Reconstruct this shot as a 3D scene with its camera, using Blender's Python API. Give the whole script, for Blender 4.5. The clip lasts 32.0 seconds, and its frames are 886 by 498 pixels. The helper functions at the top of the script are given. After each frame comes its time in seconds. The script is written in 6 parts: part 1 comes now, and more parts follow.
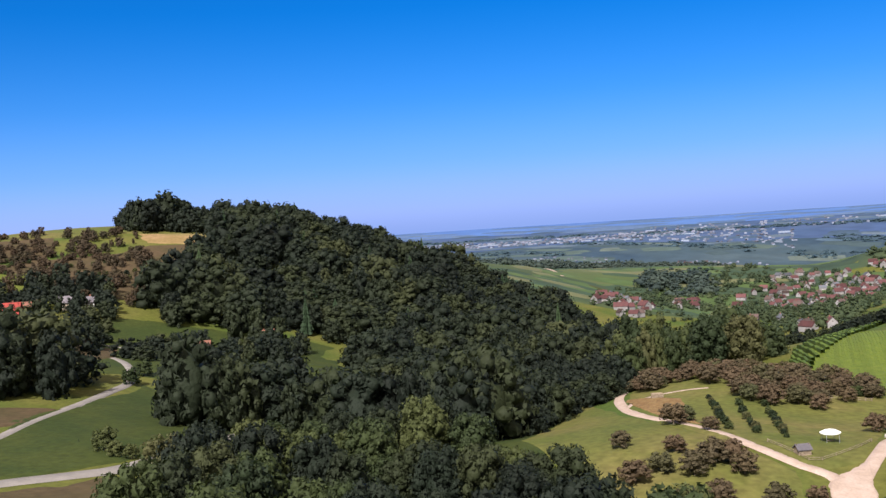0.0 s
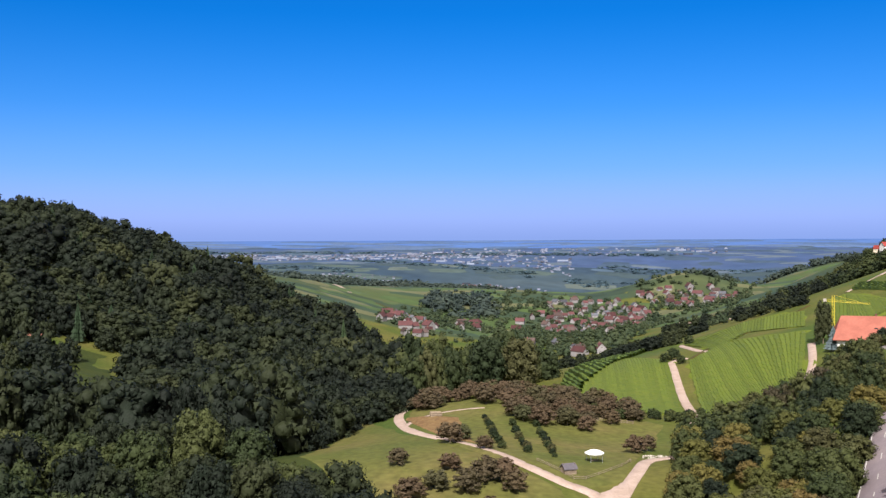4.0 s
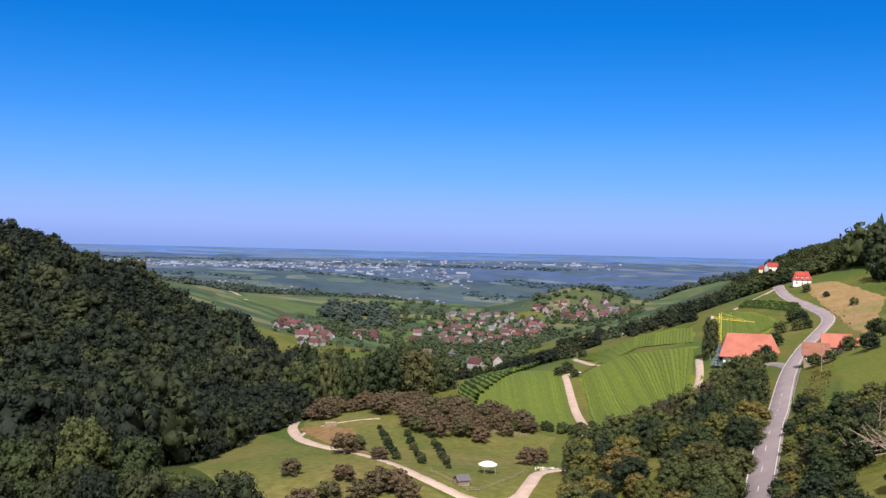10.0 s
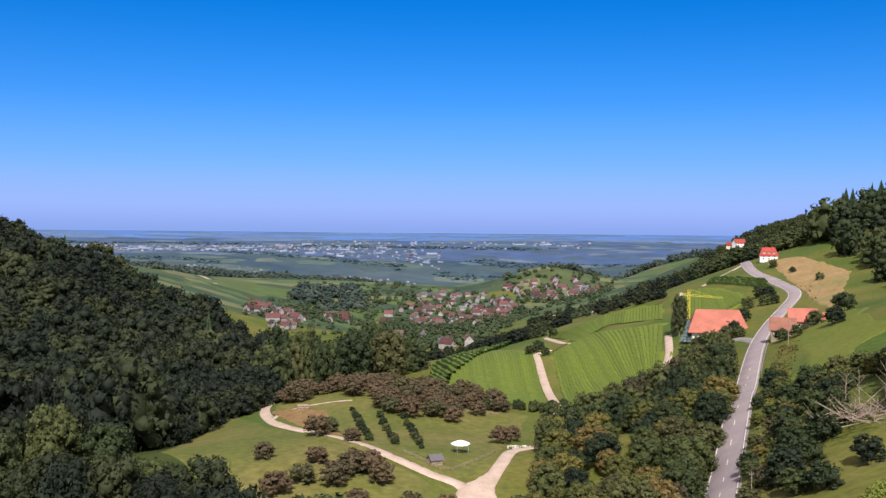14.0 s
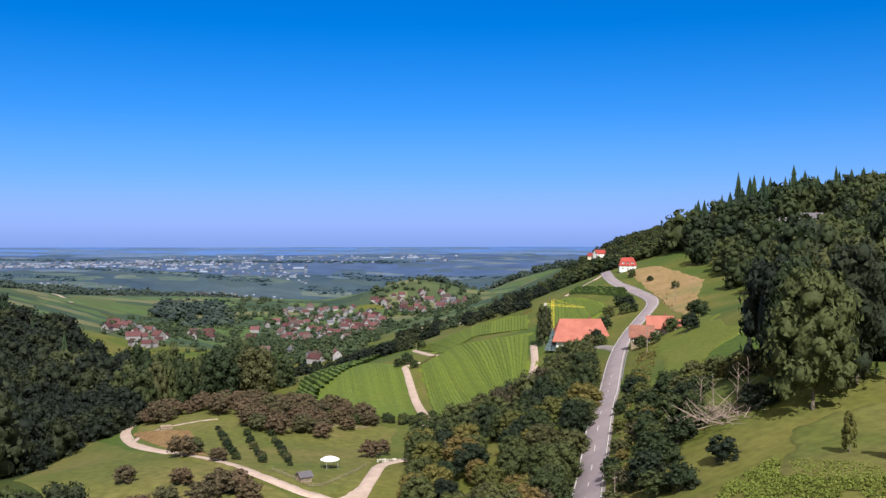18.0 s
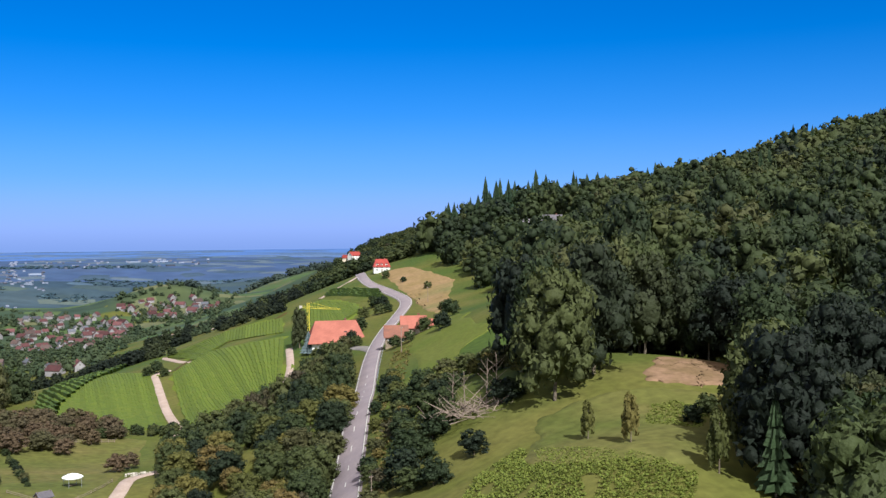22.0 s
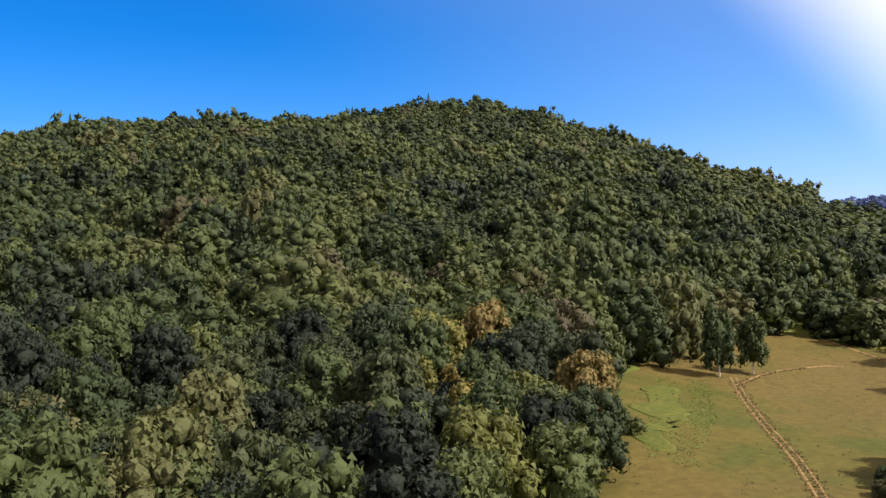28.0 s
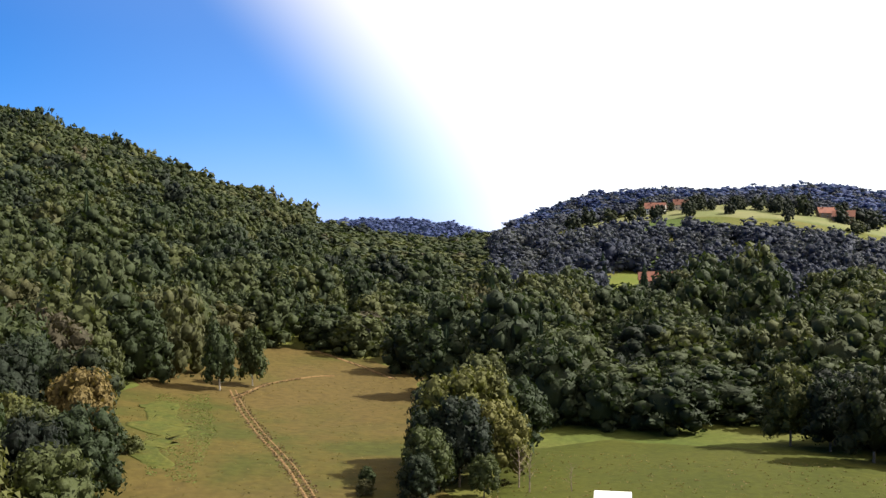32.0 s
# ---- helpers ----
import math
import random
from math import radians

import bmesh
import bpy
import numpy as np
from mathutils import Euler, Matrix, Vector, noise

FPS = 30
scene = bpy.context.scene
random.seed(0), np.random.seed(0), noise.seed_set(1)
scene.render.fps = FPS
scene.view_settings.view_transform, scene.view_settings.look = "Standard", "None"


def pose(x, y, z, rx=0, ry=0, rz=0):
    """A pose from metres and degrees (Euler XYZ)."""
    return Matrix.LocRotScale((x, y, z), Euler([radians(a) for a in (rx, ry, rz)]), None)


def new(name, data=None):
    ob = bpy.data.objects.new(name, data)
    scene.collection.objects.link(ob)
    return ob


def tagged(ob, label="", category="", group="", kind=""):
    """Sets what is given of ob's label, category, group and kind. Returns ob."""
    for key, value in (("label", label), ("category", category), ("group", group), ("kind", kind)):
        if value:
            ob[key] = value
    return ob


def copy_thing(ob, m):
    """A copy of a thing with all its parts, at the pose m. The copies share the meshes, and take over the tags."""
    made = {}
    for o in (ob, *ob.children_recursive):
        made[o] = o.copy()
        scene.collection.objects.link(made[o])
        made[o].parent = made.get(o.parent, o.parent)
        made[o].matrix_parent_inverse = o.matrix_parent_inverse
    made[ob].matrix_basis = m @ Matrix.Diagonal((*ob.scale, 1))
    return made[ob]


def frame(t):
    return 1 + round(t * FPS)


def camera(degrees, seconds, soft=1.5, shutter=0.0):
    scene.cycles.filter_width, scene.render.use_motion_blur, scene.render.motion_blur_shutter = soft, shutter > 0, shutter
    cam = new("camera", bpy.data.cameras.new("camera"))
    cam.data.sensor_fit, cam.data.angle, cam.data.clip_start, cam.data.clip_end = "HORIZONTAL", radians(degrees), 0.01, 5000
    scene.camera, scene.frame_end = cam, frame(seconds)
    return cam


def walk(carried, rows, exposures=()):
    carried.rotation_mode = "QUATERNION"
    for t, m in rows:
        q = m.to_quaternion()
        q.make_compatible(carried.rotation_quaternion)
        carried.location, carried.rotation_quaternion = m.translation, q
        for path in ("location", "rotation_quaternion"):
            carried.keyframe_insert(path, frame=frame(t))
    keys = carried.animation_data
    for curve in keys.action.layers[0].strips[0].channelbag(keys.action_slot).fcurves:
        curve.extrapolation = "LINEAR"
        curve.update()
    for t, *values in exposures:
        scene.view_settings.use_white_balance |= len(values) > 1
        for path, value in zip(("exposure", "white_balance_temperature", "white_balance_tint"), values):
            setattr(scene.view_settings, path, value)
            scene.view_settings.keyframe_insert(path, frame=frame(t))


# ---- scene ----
# camera -----------------------------------------------------------------
cam = camera(48.0, 32.0, soft=1.45)
PATH = [  # seconds, heading (degrees clockwise from +y), tilt, roll
    (0, -19.07, -1.13, -3.60), (0.5, -17.12, -0.75, -1.20), (1, -15.15, -1.29, 0.03), (1.5, -13.72, -1.30, -0.19),
    (2, -12.45, -1.09, 0.10), (2.5, -11.70, -0.91, 1.54), (3, -10.47, -1.86, 1.64), (3.5, -9.04, -0.59, 1.56),
    (4, -6.97, -0.62, -0.20), (4.5, -4.89, -1.73, 0.62), (6.5, -0.25, -0.13, -0.01), (7, -0.89, 0.10, 1.23),
    (7.5, -1.27, -1.58, -0.12), (8, -1.56, -2.05, 0.28), (8.5, -1.62, -1.66, 0.21), (9, -1.65, 0.36, 0.89),
    (9.5, -1.44, -2.14, 1.59), (10, -1.21, 0.05, 1.36), (10.5, -1.20, 0.14, 0.76), (11, -1.26, -2.31, -0.93),
    (11.5, -1.11, -2.12, -0.72), (12, -0.77, -0.40, 0.94), (12.5, -0.50, -1.60, 1.72), (13, -0.00, -1.60, 0.10),
    (13.5, 0.31, -1.13, -0.21), (14, 0.53, -1.03, 0.58), (14.5, 0.65, -1.64, 0.95), (16.5, 1.30, -0.89, -0.25),
    (17, 2.05, -1.04, -0.57), (17.5, 5.15, -0.85, -0.29), (18, 8.15, -0.23, -0.01), (18.5, 12.02, -0.46, -1.24),
    (19, 15.16, -0.89, -1.29), (19.5, 17.84, -0.51, -1.03), (20, 20.52, 0.07, -0.89), (20.5, 21.05, -0.36, -1.29),
    (21, 21.04, -0.53, -1.41), (21.5, 21.04, -0.33, -1.06), (22, 22.20, -0.17, -0.54), (22.5, 25.35, -0.35, -0.87),
    (23, 28.52, 0.26, -0.32), (23.5, 32.02, -0.74, -0.13), (24, 35.99, -0.88, -0.03), (24.5, 40.72, 0.07, 0.57),
    (25, 46.68, 1.13, 1.38), (25.5, 52.12, 0.78, 0.80), (26, 58.03, 0.03, -0.01), (26.5, 63.85, 0.79, 0.21),
    (28.5, 70.00, 0.18, -0.67), (29, 73.65, 0.58, -0.29), (29.5, 77.56, 0.89, -0.20), (30, 81.49, 0.46, 0.15),
    (30.5, 85.53, 0.79, 0.22), (31, 89.28, 0.68, 0.05), (31.5, 92.60, 0.35, 0.48), (32, 96.16, 0.93, 0.39),
]
EXPOSURES = [(0.0, 0.84, 6300, 10), (7.0, 0.77, 6300, 10), (14.0, 0.77, 6300, 9), (20.0, 0.72, 5950, 5), (24.0, 0.8, 5850, 4), (26.0, 1.1, 6400, 4), (28.5, 1.25, 6750, 6), (32.0, 1.2, 6600, 6)]
walk(cam, [(t, pose(0, 0, 0, 90 + tilt, 0, -heading) @ pose(0, 0, 0, 0, 0, roll)) for t, heading, tilt, roll in PATH],
     exposures=EXPOSURES)

# light ------------------------------------------------------------------
SUN_HEADING, SUN_HEIGHT = 180.0, 44.0
world = bpy.data.worlds.new("sky")
scene.world = world
world.use_nodes = True
air = world.node_tree
sky = air.nodes.new("ShaderNodeTexSky")
sky.sky_type = "NISHITA"
sky.sun_disc = False
sky.sun_elevation, sky.sun_rotation = radians(SUN_HEIGHT), radians(SUN_HEADING)
sky.altitude, sky.air_density, sky.dust_density, sky.ozone_density = 300, 1.0, 0.2, 1.2
background = air.nodes["Background"]
background.inputs["Strength"].default_value = 0.05


def blended(mode, fac, first, second):
    """A colour mix in the sky; each of fac, first and second is a socket or a value."""
    x = air.nodes.new("ShaderNodeMix")
    x.data_type, x.blend_type = "RGBA", mode
    for i, val in ((0, fac), (6, first), (7, second)):
        if isinstance(val, bpy.types.NodeSocket):
            air.links.new(val, x.inputs[i])
        else:
            x.inputs[i].default_value = (*val, 1) if isinstance(val, tuple) else val
    return x.outputs[2]


def stepped(value, low, high):
    r = air.nodes.new("ShaderNodeMapRange")
    r.interpolation_type = "SMOOTHSTEP"
    r.inputs["From Min"].default_value, r.inputs["From Max"].default_value = low, high
    air.links.new(value, r.inputs["Value"])
    return r.outputs["Result"]


deepen = air.nodes.new("ShaderNodeHueSaturation")
deepen.inputs["Saturation"].default_value = 1.5
air.links.new(blended("MULTIPLY", 1.0, sky.outputs[0], (0.05, 0.58, 1.38)), deepen.inputs["Color"])
way = air.nodes.new("ShaderNodeTexCoord").outputs["Generated"]
apart = air.nodes.new("ShaderNodeSeparateXYZ")
air.links.new(way, apart.inputs[0])
# lilac haze lying on the horizon all round: share of haze and its colour by height
share, tone = air.nodes.new("ShaderNodeValToRGB"), air.nodes.new("ShaderNodeValToRGB")
for ramp, stops in ((share, [(0.0, (0.97,) * 3), (0.03, (0.82,) * 3), (0.07, (0.48,) * 3), (0.13, (0.14,) * 3), (0.22, (0.0,) * 3)]),
                    (tone, [(0.0, (0.24, 0.34, 0.72)), (0.022, (0.4, 0.46, 0.92)), (0.06, (0.4, 0.5, 1.0)), (0.2, (0.3, 0.5, 1.0))])):
    ramp.color_ramp.interpolation = "B_SPLINE"
    while len(ramp.color_ramp.elements) < len(stops):
        ramp.color_ramp.elements.new(0.5)
    for e, (p, c) in zip(ramp.color_ramp.elements, stops):
        e.position, e.color = p, (*c, 1)
    air.links.new(apart.outputs["Z"], ramp.inputs["Fac"])
hazy = blended("MIX", share.outputs["Color"], deepen.outputs[0], blended("MULTIPLY", 1.0, tone.outputs["Color"], (13.0, 13.0, 13.0)))
# sunlit dust that whitens the half of the sky towards the sun
toward = air.nodes.new("ShaderNodeVectorMath")
toward.operation = "DOT_PRODUCT"
h, e = radians(SUN_HEADING), radians(SUN_HEIGHT)
toward.inputs[1].default_value = (math.cos(e) * math.sin(h), math.cos(e) * math.cos(h), math.sin(e))
air.links.new(way, toward.inputs[0])
veil = blended("MULTIPLY", 1.0, stepped(toward.outputs["Value"], 0.07, 0.25), (11.0, 8.6, 3.6))
glow = blended("MULTIPLY", 1.0, stepped(toward.outputs["Value"], -0.25, 0.12), (1.1, 1.1, 1.0))
air.links.new(blended("ADD", 1.0, blended("ADD", 1.0, hazy, glow), veil), background.inputs["Color"])
lamp = bpy.data.lights.new("sun", "SUN")
lamp.energy, lamp.angle, lamp.color = 5.0, radians(0.53), (1.0, 0.94, 0.85)
sun = new("sun", lamp)
sun.matrix_world = pose(0, 0, 200, 90 - SUN_HEIGHT, 0, 180 - SUN_HEADING)


# materials --------------------------------------------------------------
def material(name, base, second=None, scale=0.2, rough=0.9, fine=0.0, fine_scale=3.0, bump=0.0, metal=0.0, vary="", amount=0.25,
             third=None, third_scale=0.02, specular=0.12):
    """Colour noise at two scales, bump, and a brightness that differs by object or by tree."""
    m = bpy.data.materials.new(name)
    m.use_nodes = True
    t = m.node_tree
    b = t.nodes["Principled BSDF"]
    b.inputs["Roughness"].default_value, b.inputs["Metallic"].default_value = rough, metal
    b.inputs["Specular IOR Level"].default_value = specular
    where = t.nodes.new("ShaderNodeNewGeometry").outputs["Position"]

    def noise_at(s, detail=4.0):
        n = t.nodes.new("ShaderNodeTexNoise")
        n.inputs["Scale"].default_value, n.inputs["Detail"].default_value = s, detail
        t.links.new(where, n.inputs["Vector"])
        return n.outputs["Fac"]

    def ramp(fac, low, high):
        r = t.nodes.new("ShaderNodeMapRange")
        r.inputs["From Min"].default_value, r.inputs["From Max"].default_value = low, high
        t.links.new(fac, r.inputs["Value"])
        return r.outputs["Result"]

    def mix(fac, a, c, blend="MIX"):
        x = t.nodes.new("ShaderNodeMix")
        x.data_type, x.blend_type = "RGBA", blend
        for i, val in ((0, fac), (6, a), (7, c)):
            if isinstance(val, bpy.types.NodeSocket):
                t.links.new(val, x.inputs[i])
            else:
                x.inputs[i].default_value = (*val, 1) if isinstance(val, tuple) else val
        return x.outputs[2]

    colour = base
    if second:
        colour = mix(ramp(noise_at(scale), 0.38, 0.62), base, second)
    if third:
        colour = mix(ramp(noise_at(third_scale, 3.0), 0.45, 0.62), colour, third)
    if fine:
        g = ramp(noise_at(fine_scale, 6.0), 0.25, 0.75)
        v = t.nodes.new("ShaderNodeMapRange")
        v.inputs["To Min"].default_value, v.inputs["To Max"].default_value = 1 - fine, 1 + fine
        t.links.new(g, v.inputs["Value"])
        colour = mix(1.0, colour, v.outputs["Result"], "MULTIPLY")
    if vary:
        if vary == "object":
            r = t.nodes.new("ShaderNodeObjectInfo").outputs["Random"]
        elif vary == "island":
            r = t.nodes.new("ShaderNodeNewGeometry").outputs["Random Per Island"]
        else:
            a = t.nodes.new("ShaderNodeAttribute")
            a.attribute_name = vary
            r = a.outputs["Fac"]
        v = t.nodes.new("ShaderNodeMapRange")
        v.inputs["To Min"].default_value, v.inputs["To Max"].default_value = 1 - amount, 1 + amount
        t.links.new(r, v.inputs["Value"])
        colour = mix(1.0, colour, v.outputs["Result"], "MULTIPLY")
    if isinstance(colour, tuple):
        b.inputs["Base Color"].default_value = (*colour, 1)
    else:
        t.links.new(colour, b.inputs["Base Color"])
    if bump:
        n = t.nodes.new("ShaderNodeBump")
        n.inputs["Strength"].default_value, n.inputs["Distance"].default_value = bump, 0.3
        t.links.new(noise_at(fine_scale, 6.0), n.inputs["Height"])
        t.links.new(n.outputs["Normal"], b.inputs["Normal"])
    return m


def foliage(name, stops, source, rough=0.75, speckle=0.24, grain_scale=0.0, relief_depth=0.7):
    """Leaves: a ramp of tree colours picked tree by tree, with fine light and dark speckle."""
    m = bpy.data.materials.new(name)
    m.use_nodes = True
    t = m.node_tree
    b = t.nodes["Principled BSDF"]
    b.inputs["Roughness"].default_value, b.inputs["Specular IOR Level"].default_value = rough, 0.25
    geo = t.nodes.new("ShaderNodeNewGeometry")
    if source == "object":
        pick = t.nodes.new("ShaderNodeObjectInfo").outputs["Random"]
    else:
        a = t.nodes.new("ShaderNodeAttribute")
        a.attribute_name = source
        pick = a.outputs["Fac"]
    r = t.nodes.new("ShaderNodeValToRGB")
    r.color_ramp.interpolation = "LINEAR"
    while len(r.color_ramp.elements) < len(stops):
        r.color_ramp.elements.new(0.5)
    for e, (p, c) in zip(r.color_ramp.elements, stops):
        e.position, e.color = p, (*c, 1)
    t.links.new(pick, r.inputs["Fac"])
    grain = t.nodes.new("ShaderNodeTexNoise")
    grain.inputs["Scale"].default_value, grain.inputs["Detail"].default_value = grain_scale or (0.9 if source == "object" else 0.6), 5.0
    t.links.new(geo.outputs["Position"], grain.inputs["Vector"])
    add = t.nodes.new("ShaderNodeMath")
    add.operation = "ADD"
    t.links.new(grain.outputs["Fac"], add.inputs[0])
    t.links.new(geo.outputs["Random Per Island"], add.inputs[1])
    v = t.nodes.new("ShaderNodeMapRange")
    v.inputs["From Min"].default_value, v.inputs["From Max"].default_value = 0.3, 1.7
    v.inputs["To Min"].default_value, v.inputs["To Max"].default_value = 1 - speckle, 1 + speckle
    t.links.new(add.outputs[0], v.inputs["Value"])
    x = t.nodes.new("ShaderNodeMix")
    x.data_type, x.blend_type = "RGBA", "MULTIPLY"
    x.inputs[0].default_value = 1.0
    t.links.new(r.outputs["Color"], x.inputs[6])
    t.links.new(v.outputs["Result"], x.inputs[7])
    t.links.new(x.outputs[2], b.inputs["Base Color"])
    relief = t.nodes.new("ShaderNodeBump")
    relief.inputs["Strength"].default_value, relief.inputs["Distance"].default_value = relief_depth, 0.8
    t.links.new(grain.outputs["Fac"], relief.inputs["Height"])
    t.links.new(relief.outputs["Normal"], b.inputs["Normal"])
    through_leaf = t.nodes.new("ShaderNodeBsdfTranslucent")
    warm = t.nodes.new("ShaderNodeMix")
    warm.data_type, warm.blend_type = "RGBA", "MULTIPLY"
    warm.inputs[0].default_value, warm.inputs[7].default_value = 1.0, (1.5, 1.6, 0.9, 1)
    t.links.new(x.outputs[2], warm.inputs[6])
    t.links.new(warm.outputs[2], through_leaf.inputs["Color"])
    both = t.nodes.new("ShaderNodeMixShader")
    both.inputs[0].default_value = 0.2
    t.links.new(b.outputs[0], both.inputs[1])
    t.links.new(through_leaf.outputs[0], both.inputs[2])
    t.links.new(both.outputs[0], t.nodes["Material Output"].inputs["Surface"])
    return m


GREENS = [(0.0, (0.010, 0.016, 0.009)), (0.3, (0.021, 0.032, 0.011)), (0.6, (0.038, 0.049, 0.015)), (0.85, (0.063, 0.070, 0.022)), (0.985, (0.060, 0.056, 0.023)), (1.0, (0.051, 0.042, 0.023))]
# dark woodland green, lowered further to hold the shade of the western hill
DEEP_AND_SHADE = [(0.0, (0.004, 0.007, 0.004)), (0.4, (0.009, 0.014, 0.008)), (0.75, (0.020, 0.026, 0.010)), (1.0, (0.037, 0.042, 0.016))]
GOLD = [(0.0, (0.050, 0.056, 0.014)), (0.4, (0.075, 0.075, 0.018)), (0.75, (0.107, 0.092, 0.023)), (1.0, (0.111, 0.077, 0.026))]
BROWNS = [(0.0, (0.059, 0.050, 0.026)), (0.35, (0.081, 0.055, 0.033)), (0.7, (0.094, 0.061, 0.036)), (1.0, (0.053, 0.057, 0.024))]
LEAF = foliage("leaf", [(p, tuple(0.95 * v for v in c)) for p, c in GREENS], "object")
LEAF_DEEP = foliage("leaf_deep_green_and_shade", DEEP_AND_SHADE, "object")
LEAF_GOLD = foliage("leaf_turning", GOLD, "object")
LEAF_BROWN = foliage("leaf_russet", BROWNS, "object")
NEEDLE = foliage("needle", [(0.0, (0.016, 0.034, 0.016)), (1.0, (0.034, 0.055, 0.022))], "object")
NEEDLE_BLUE = foliage("needle_blue", [(0.0, (0.09, 0.12, 0.13)), (1.0, (0.11, 0.14, 0.15))], "object")
WOOD_GREENS = foliage("leaf_of_woods", [(p, tuple(0.85 * v for v in c)) for p, c in GREENS], "tint")
WOOD_DEEP = foliage("leaf_of_dark_woods_and_shade", DEEP_AND_SHADE, "tint")
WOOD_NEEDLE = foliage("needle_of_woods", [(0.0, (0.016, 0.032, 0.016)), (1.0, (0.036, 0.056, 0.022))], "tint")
VINE = foliage("vine_leaf", [(0.0, (0.090, 0.124, 0.014)), (0.7, (0.104, 0.134, 0.015)), (1.0, (0.114, 0.138, 0.019))], "tint", speckle=0.2)
FERN = foliage("bracken_leaf", [(0.0, (0.094, 0.120, 0.018)), (1.0, (0.134, 0.148, 0.026))], "tint")
GRASS = material("grass", (0.072, 0.078, 0.015), (0.095, 0.089, 0.023), 0.05, fine=0.25, fine_scale=0.6, bump=0.5, third=(0.047, 0.070, 0.013), third_scale=0.012)
# tree shade of the western valley is put into this darker meadow green
WEST_MEADOW = material("shade_toned_meadow", (0.026, 0.037, 0.009), (0.035, 0.044, 0.010), 0.06, fine=0.25, fine_scale=0.6, bump=0.5)
MEADOW = material("mown_meadow", (0.077, 0.095, 0.015), (0.091, 0.101, 0.020), 0.06, fine=0.2, fine_scale=0.7, bump=0.4)
ORCHARD_SOIL = material("orchard_soil", (0.068, 0.046, 0.026), (0.053, 0.041, 0.020), 0.05, fine=0.25, fine_scale=0.5, bump=0.5)
PALE_FIELD = material("sunlit_field", (0.148, 0.144, 0.067), (0.107, 0.120, 0.047), 0.03, fine=0.1, fine_scale=0.3)
DAMP_GRASS = material("damp_grass", (0.045, 0.053, 0.010), (0.060, 0.060, 0.012), 0.2, fine=0.3, fine_scale=0.8, bump=0.6)
SUNNY_MEADOW = material("sunlit_meadow", (0.037, 0.043, 0.005), (0.045, 0.048, 0.006), 0.06, fine=0.2, fine_scale=0.7, bump=0.4)
DRY_GRASS = material("dry_grass", (0.063, 0.049, 0.011), (0.041, 0.043, 0.008), 0.07, fine=0.25, fine_scale=0.5, bump=0.5, third=(0.071, 0.050, 0.015), third_scale=0.02)
FALLOW = material("fallow_soil", (0.221, 0.144, 0.074), (0.181, 0.124, 0.053), 0.06, fine=0.25, fine_scale=0.5, bump=0.5, third=(0.134, 0.120, 0.047), third_scale=0.02)
VINE_SOIL = material("vineyard_sward", (0.086, 0.114, 0.013), (0.099, 0.121, 0.015), 0.05, fine=0.2, fine_scale=0.8, bump=0.4)
SAND = material("sandy_soil", (0.194, 0.120, 0.077), (0.134, 0.087, 0.047), 0.3, fine=0.2, fine_scale=1.0, bump=0.5)
GRAVEL = material("pale_gravel", (0.359, 0.274, 0.237), (0.304, 0.228, 0.190), 0.3, fine=0.15, fine_scale=2.0, bump=0.3)
EARTH = material("trodden_earth", (0.13, 0.075, 0.034), (0.17, 0.11, 0.05), 0.5, fine=0.3, fine_scale=1.5, bump=0.6)
ASPHALT = material("asphalt", (0.196, 0.160, 0.175), (0.225, 0.184, 0.196), 0.15, fine=0.1, fine_scale=1.5, bump=0.1)
PALE_ROAD = material("pale_asphalt", (0.167, 0.149, 0.143), (0.198, 0.176, 0.167), 0.2, fine=0.1, fine_scale=1.5, bump=0.1)
LINE_PAINT = material("line_paint", (0.5, 0.48, 0.46), (0.4, 0.38, 0.37), 2.0, fine=0.15, fine_scale=6.0)
KNOLL_GRASS = material("knoll_grass", (0.089, 0.089, 0.023), (0.118, 0.097, 0.035), 0.06, fine=0.3, fine_scale=0.5, bump=0.6, third=(0.071, 0.080, 0.019), third_scale=0.03)
BARK = material("bark", (0.11, 0.085, 0.06), (0.16, 0.13, 0.1), 1.5, fine=0.3, fine_scale=6.0, bump=0.6)
DEAD_WOOD = material("bleached_wood", (0.24, 0.185, 0.15), (0.17, 0.125, 0.105), 1.2, fine=0.3, fine_scale=5.0, bump=0.5)
TIMBER = material("weathered_timber", (0.16, 0.12, 0.09), (0.22, 0.17, 0.12), 1.5, fine=0.25, fine_scale=4.0, bump=0.4)
ROOF_RED = material("red_roof_tiles", (0.214, 0.038, 0.031), (0.172, 0.030, 0.027), 0.5, fine=0.2, fine_scale=3.0, vary="object", amount=0.25, rough=0.8)
ROOF_ORANGE = material("orange_roof_tiles", (0.293, 0.103, 0.077), (0.247, 0.085, 0.064), 0.3, fine=0.15, fine_scale=2.5, rough=0.8)
ROOF_BROWN = material("brown_roof_tiles", (0.2, 0.085, 0.06), (0.15, 0.07, 0.055), 0.4, fine=0.2, fine_scale=3.0, vary="object", amount=0.3, rough=0.8)
ROOF_GREY = material("slate_grey_roof", (0.13, 0.115, 0.13), (0.1, 0.09, 0.105), 0.4, fine=0.2, fine_scale=3.0, vary="object", amount=0.3, rough=0.8)
WHITEWASH = material("white_render", (0.671, 0.654, 0.619), (0.602, 0.576, 0.542), 0.4, fine=0.06, fine_scale=2.0, vary="object", amount=0.1)
CREAM = material("cream_render", (0.516, 0.430, 0.327), (0.464, 0.387, 0.301), 0.4, fine=0.06, fine_scale=2.0, vary="object", amount=0.2)
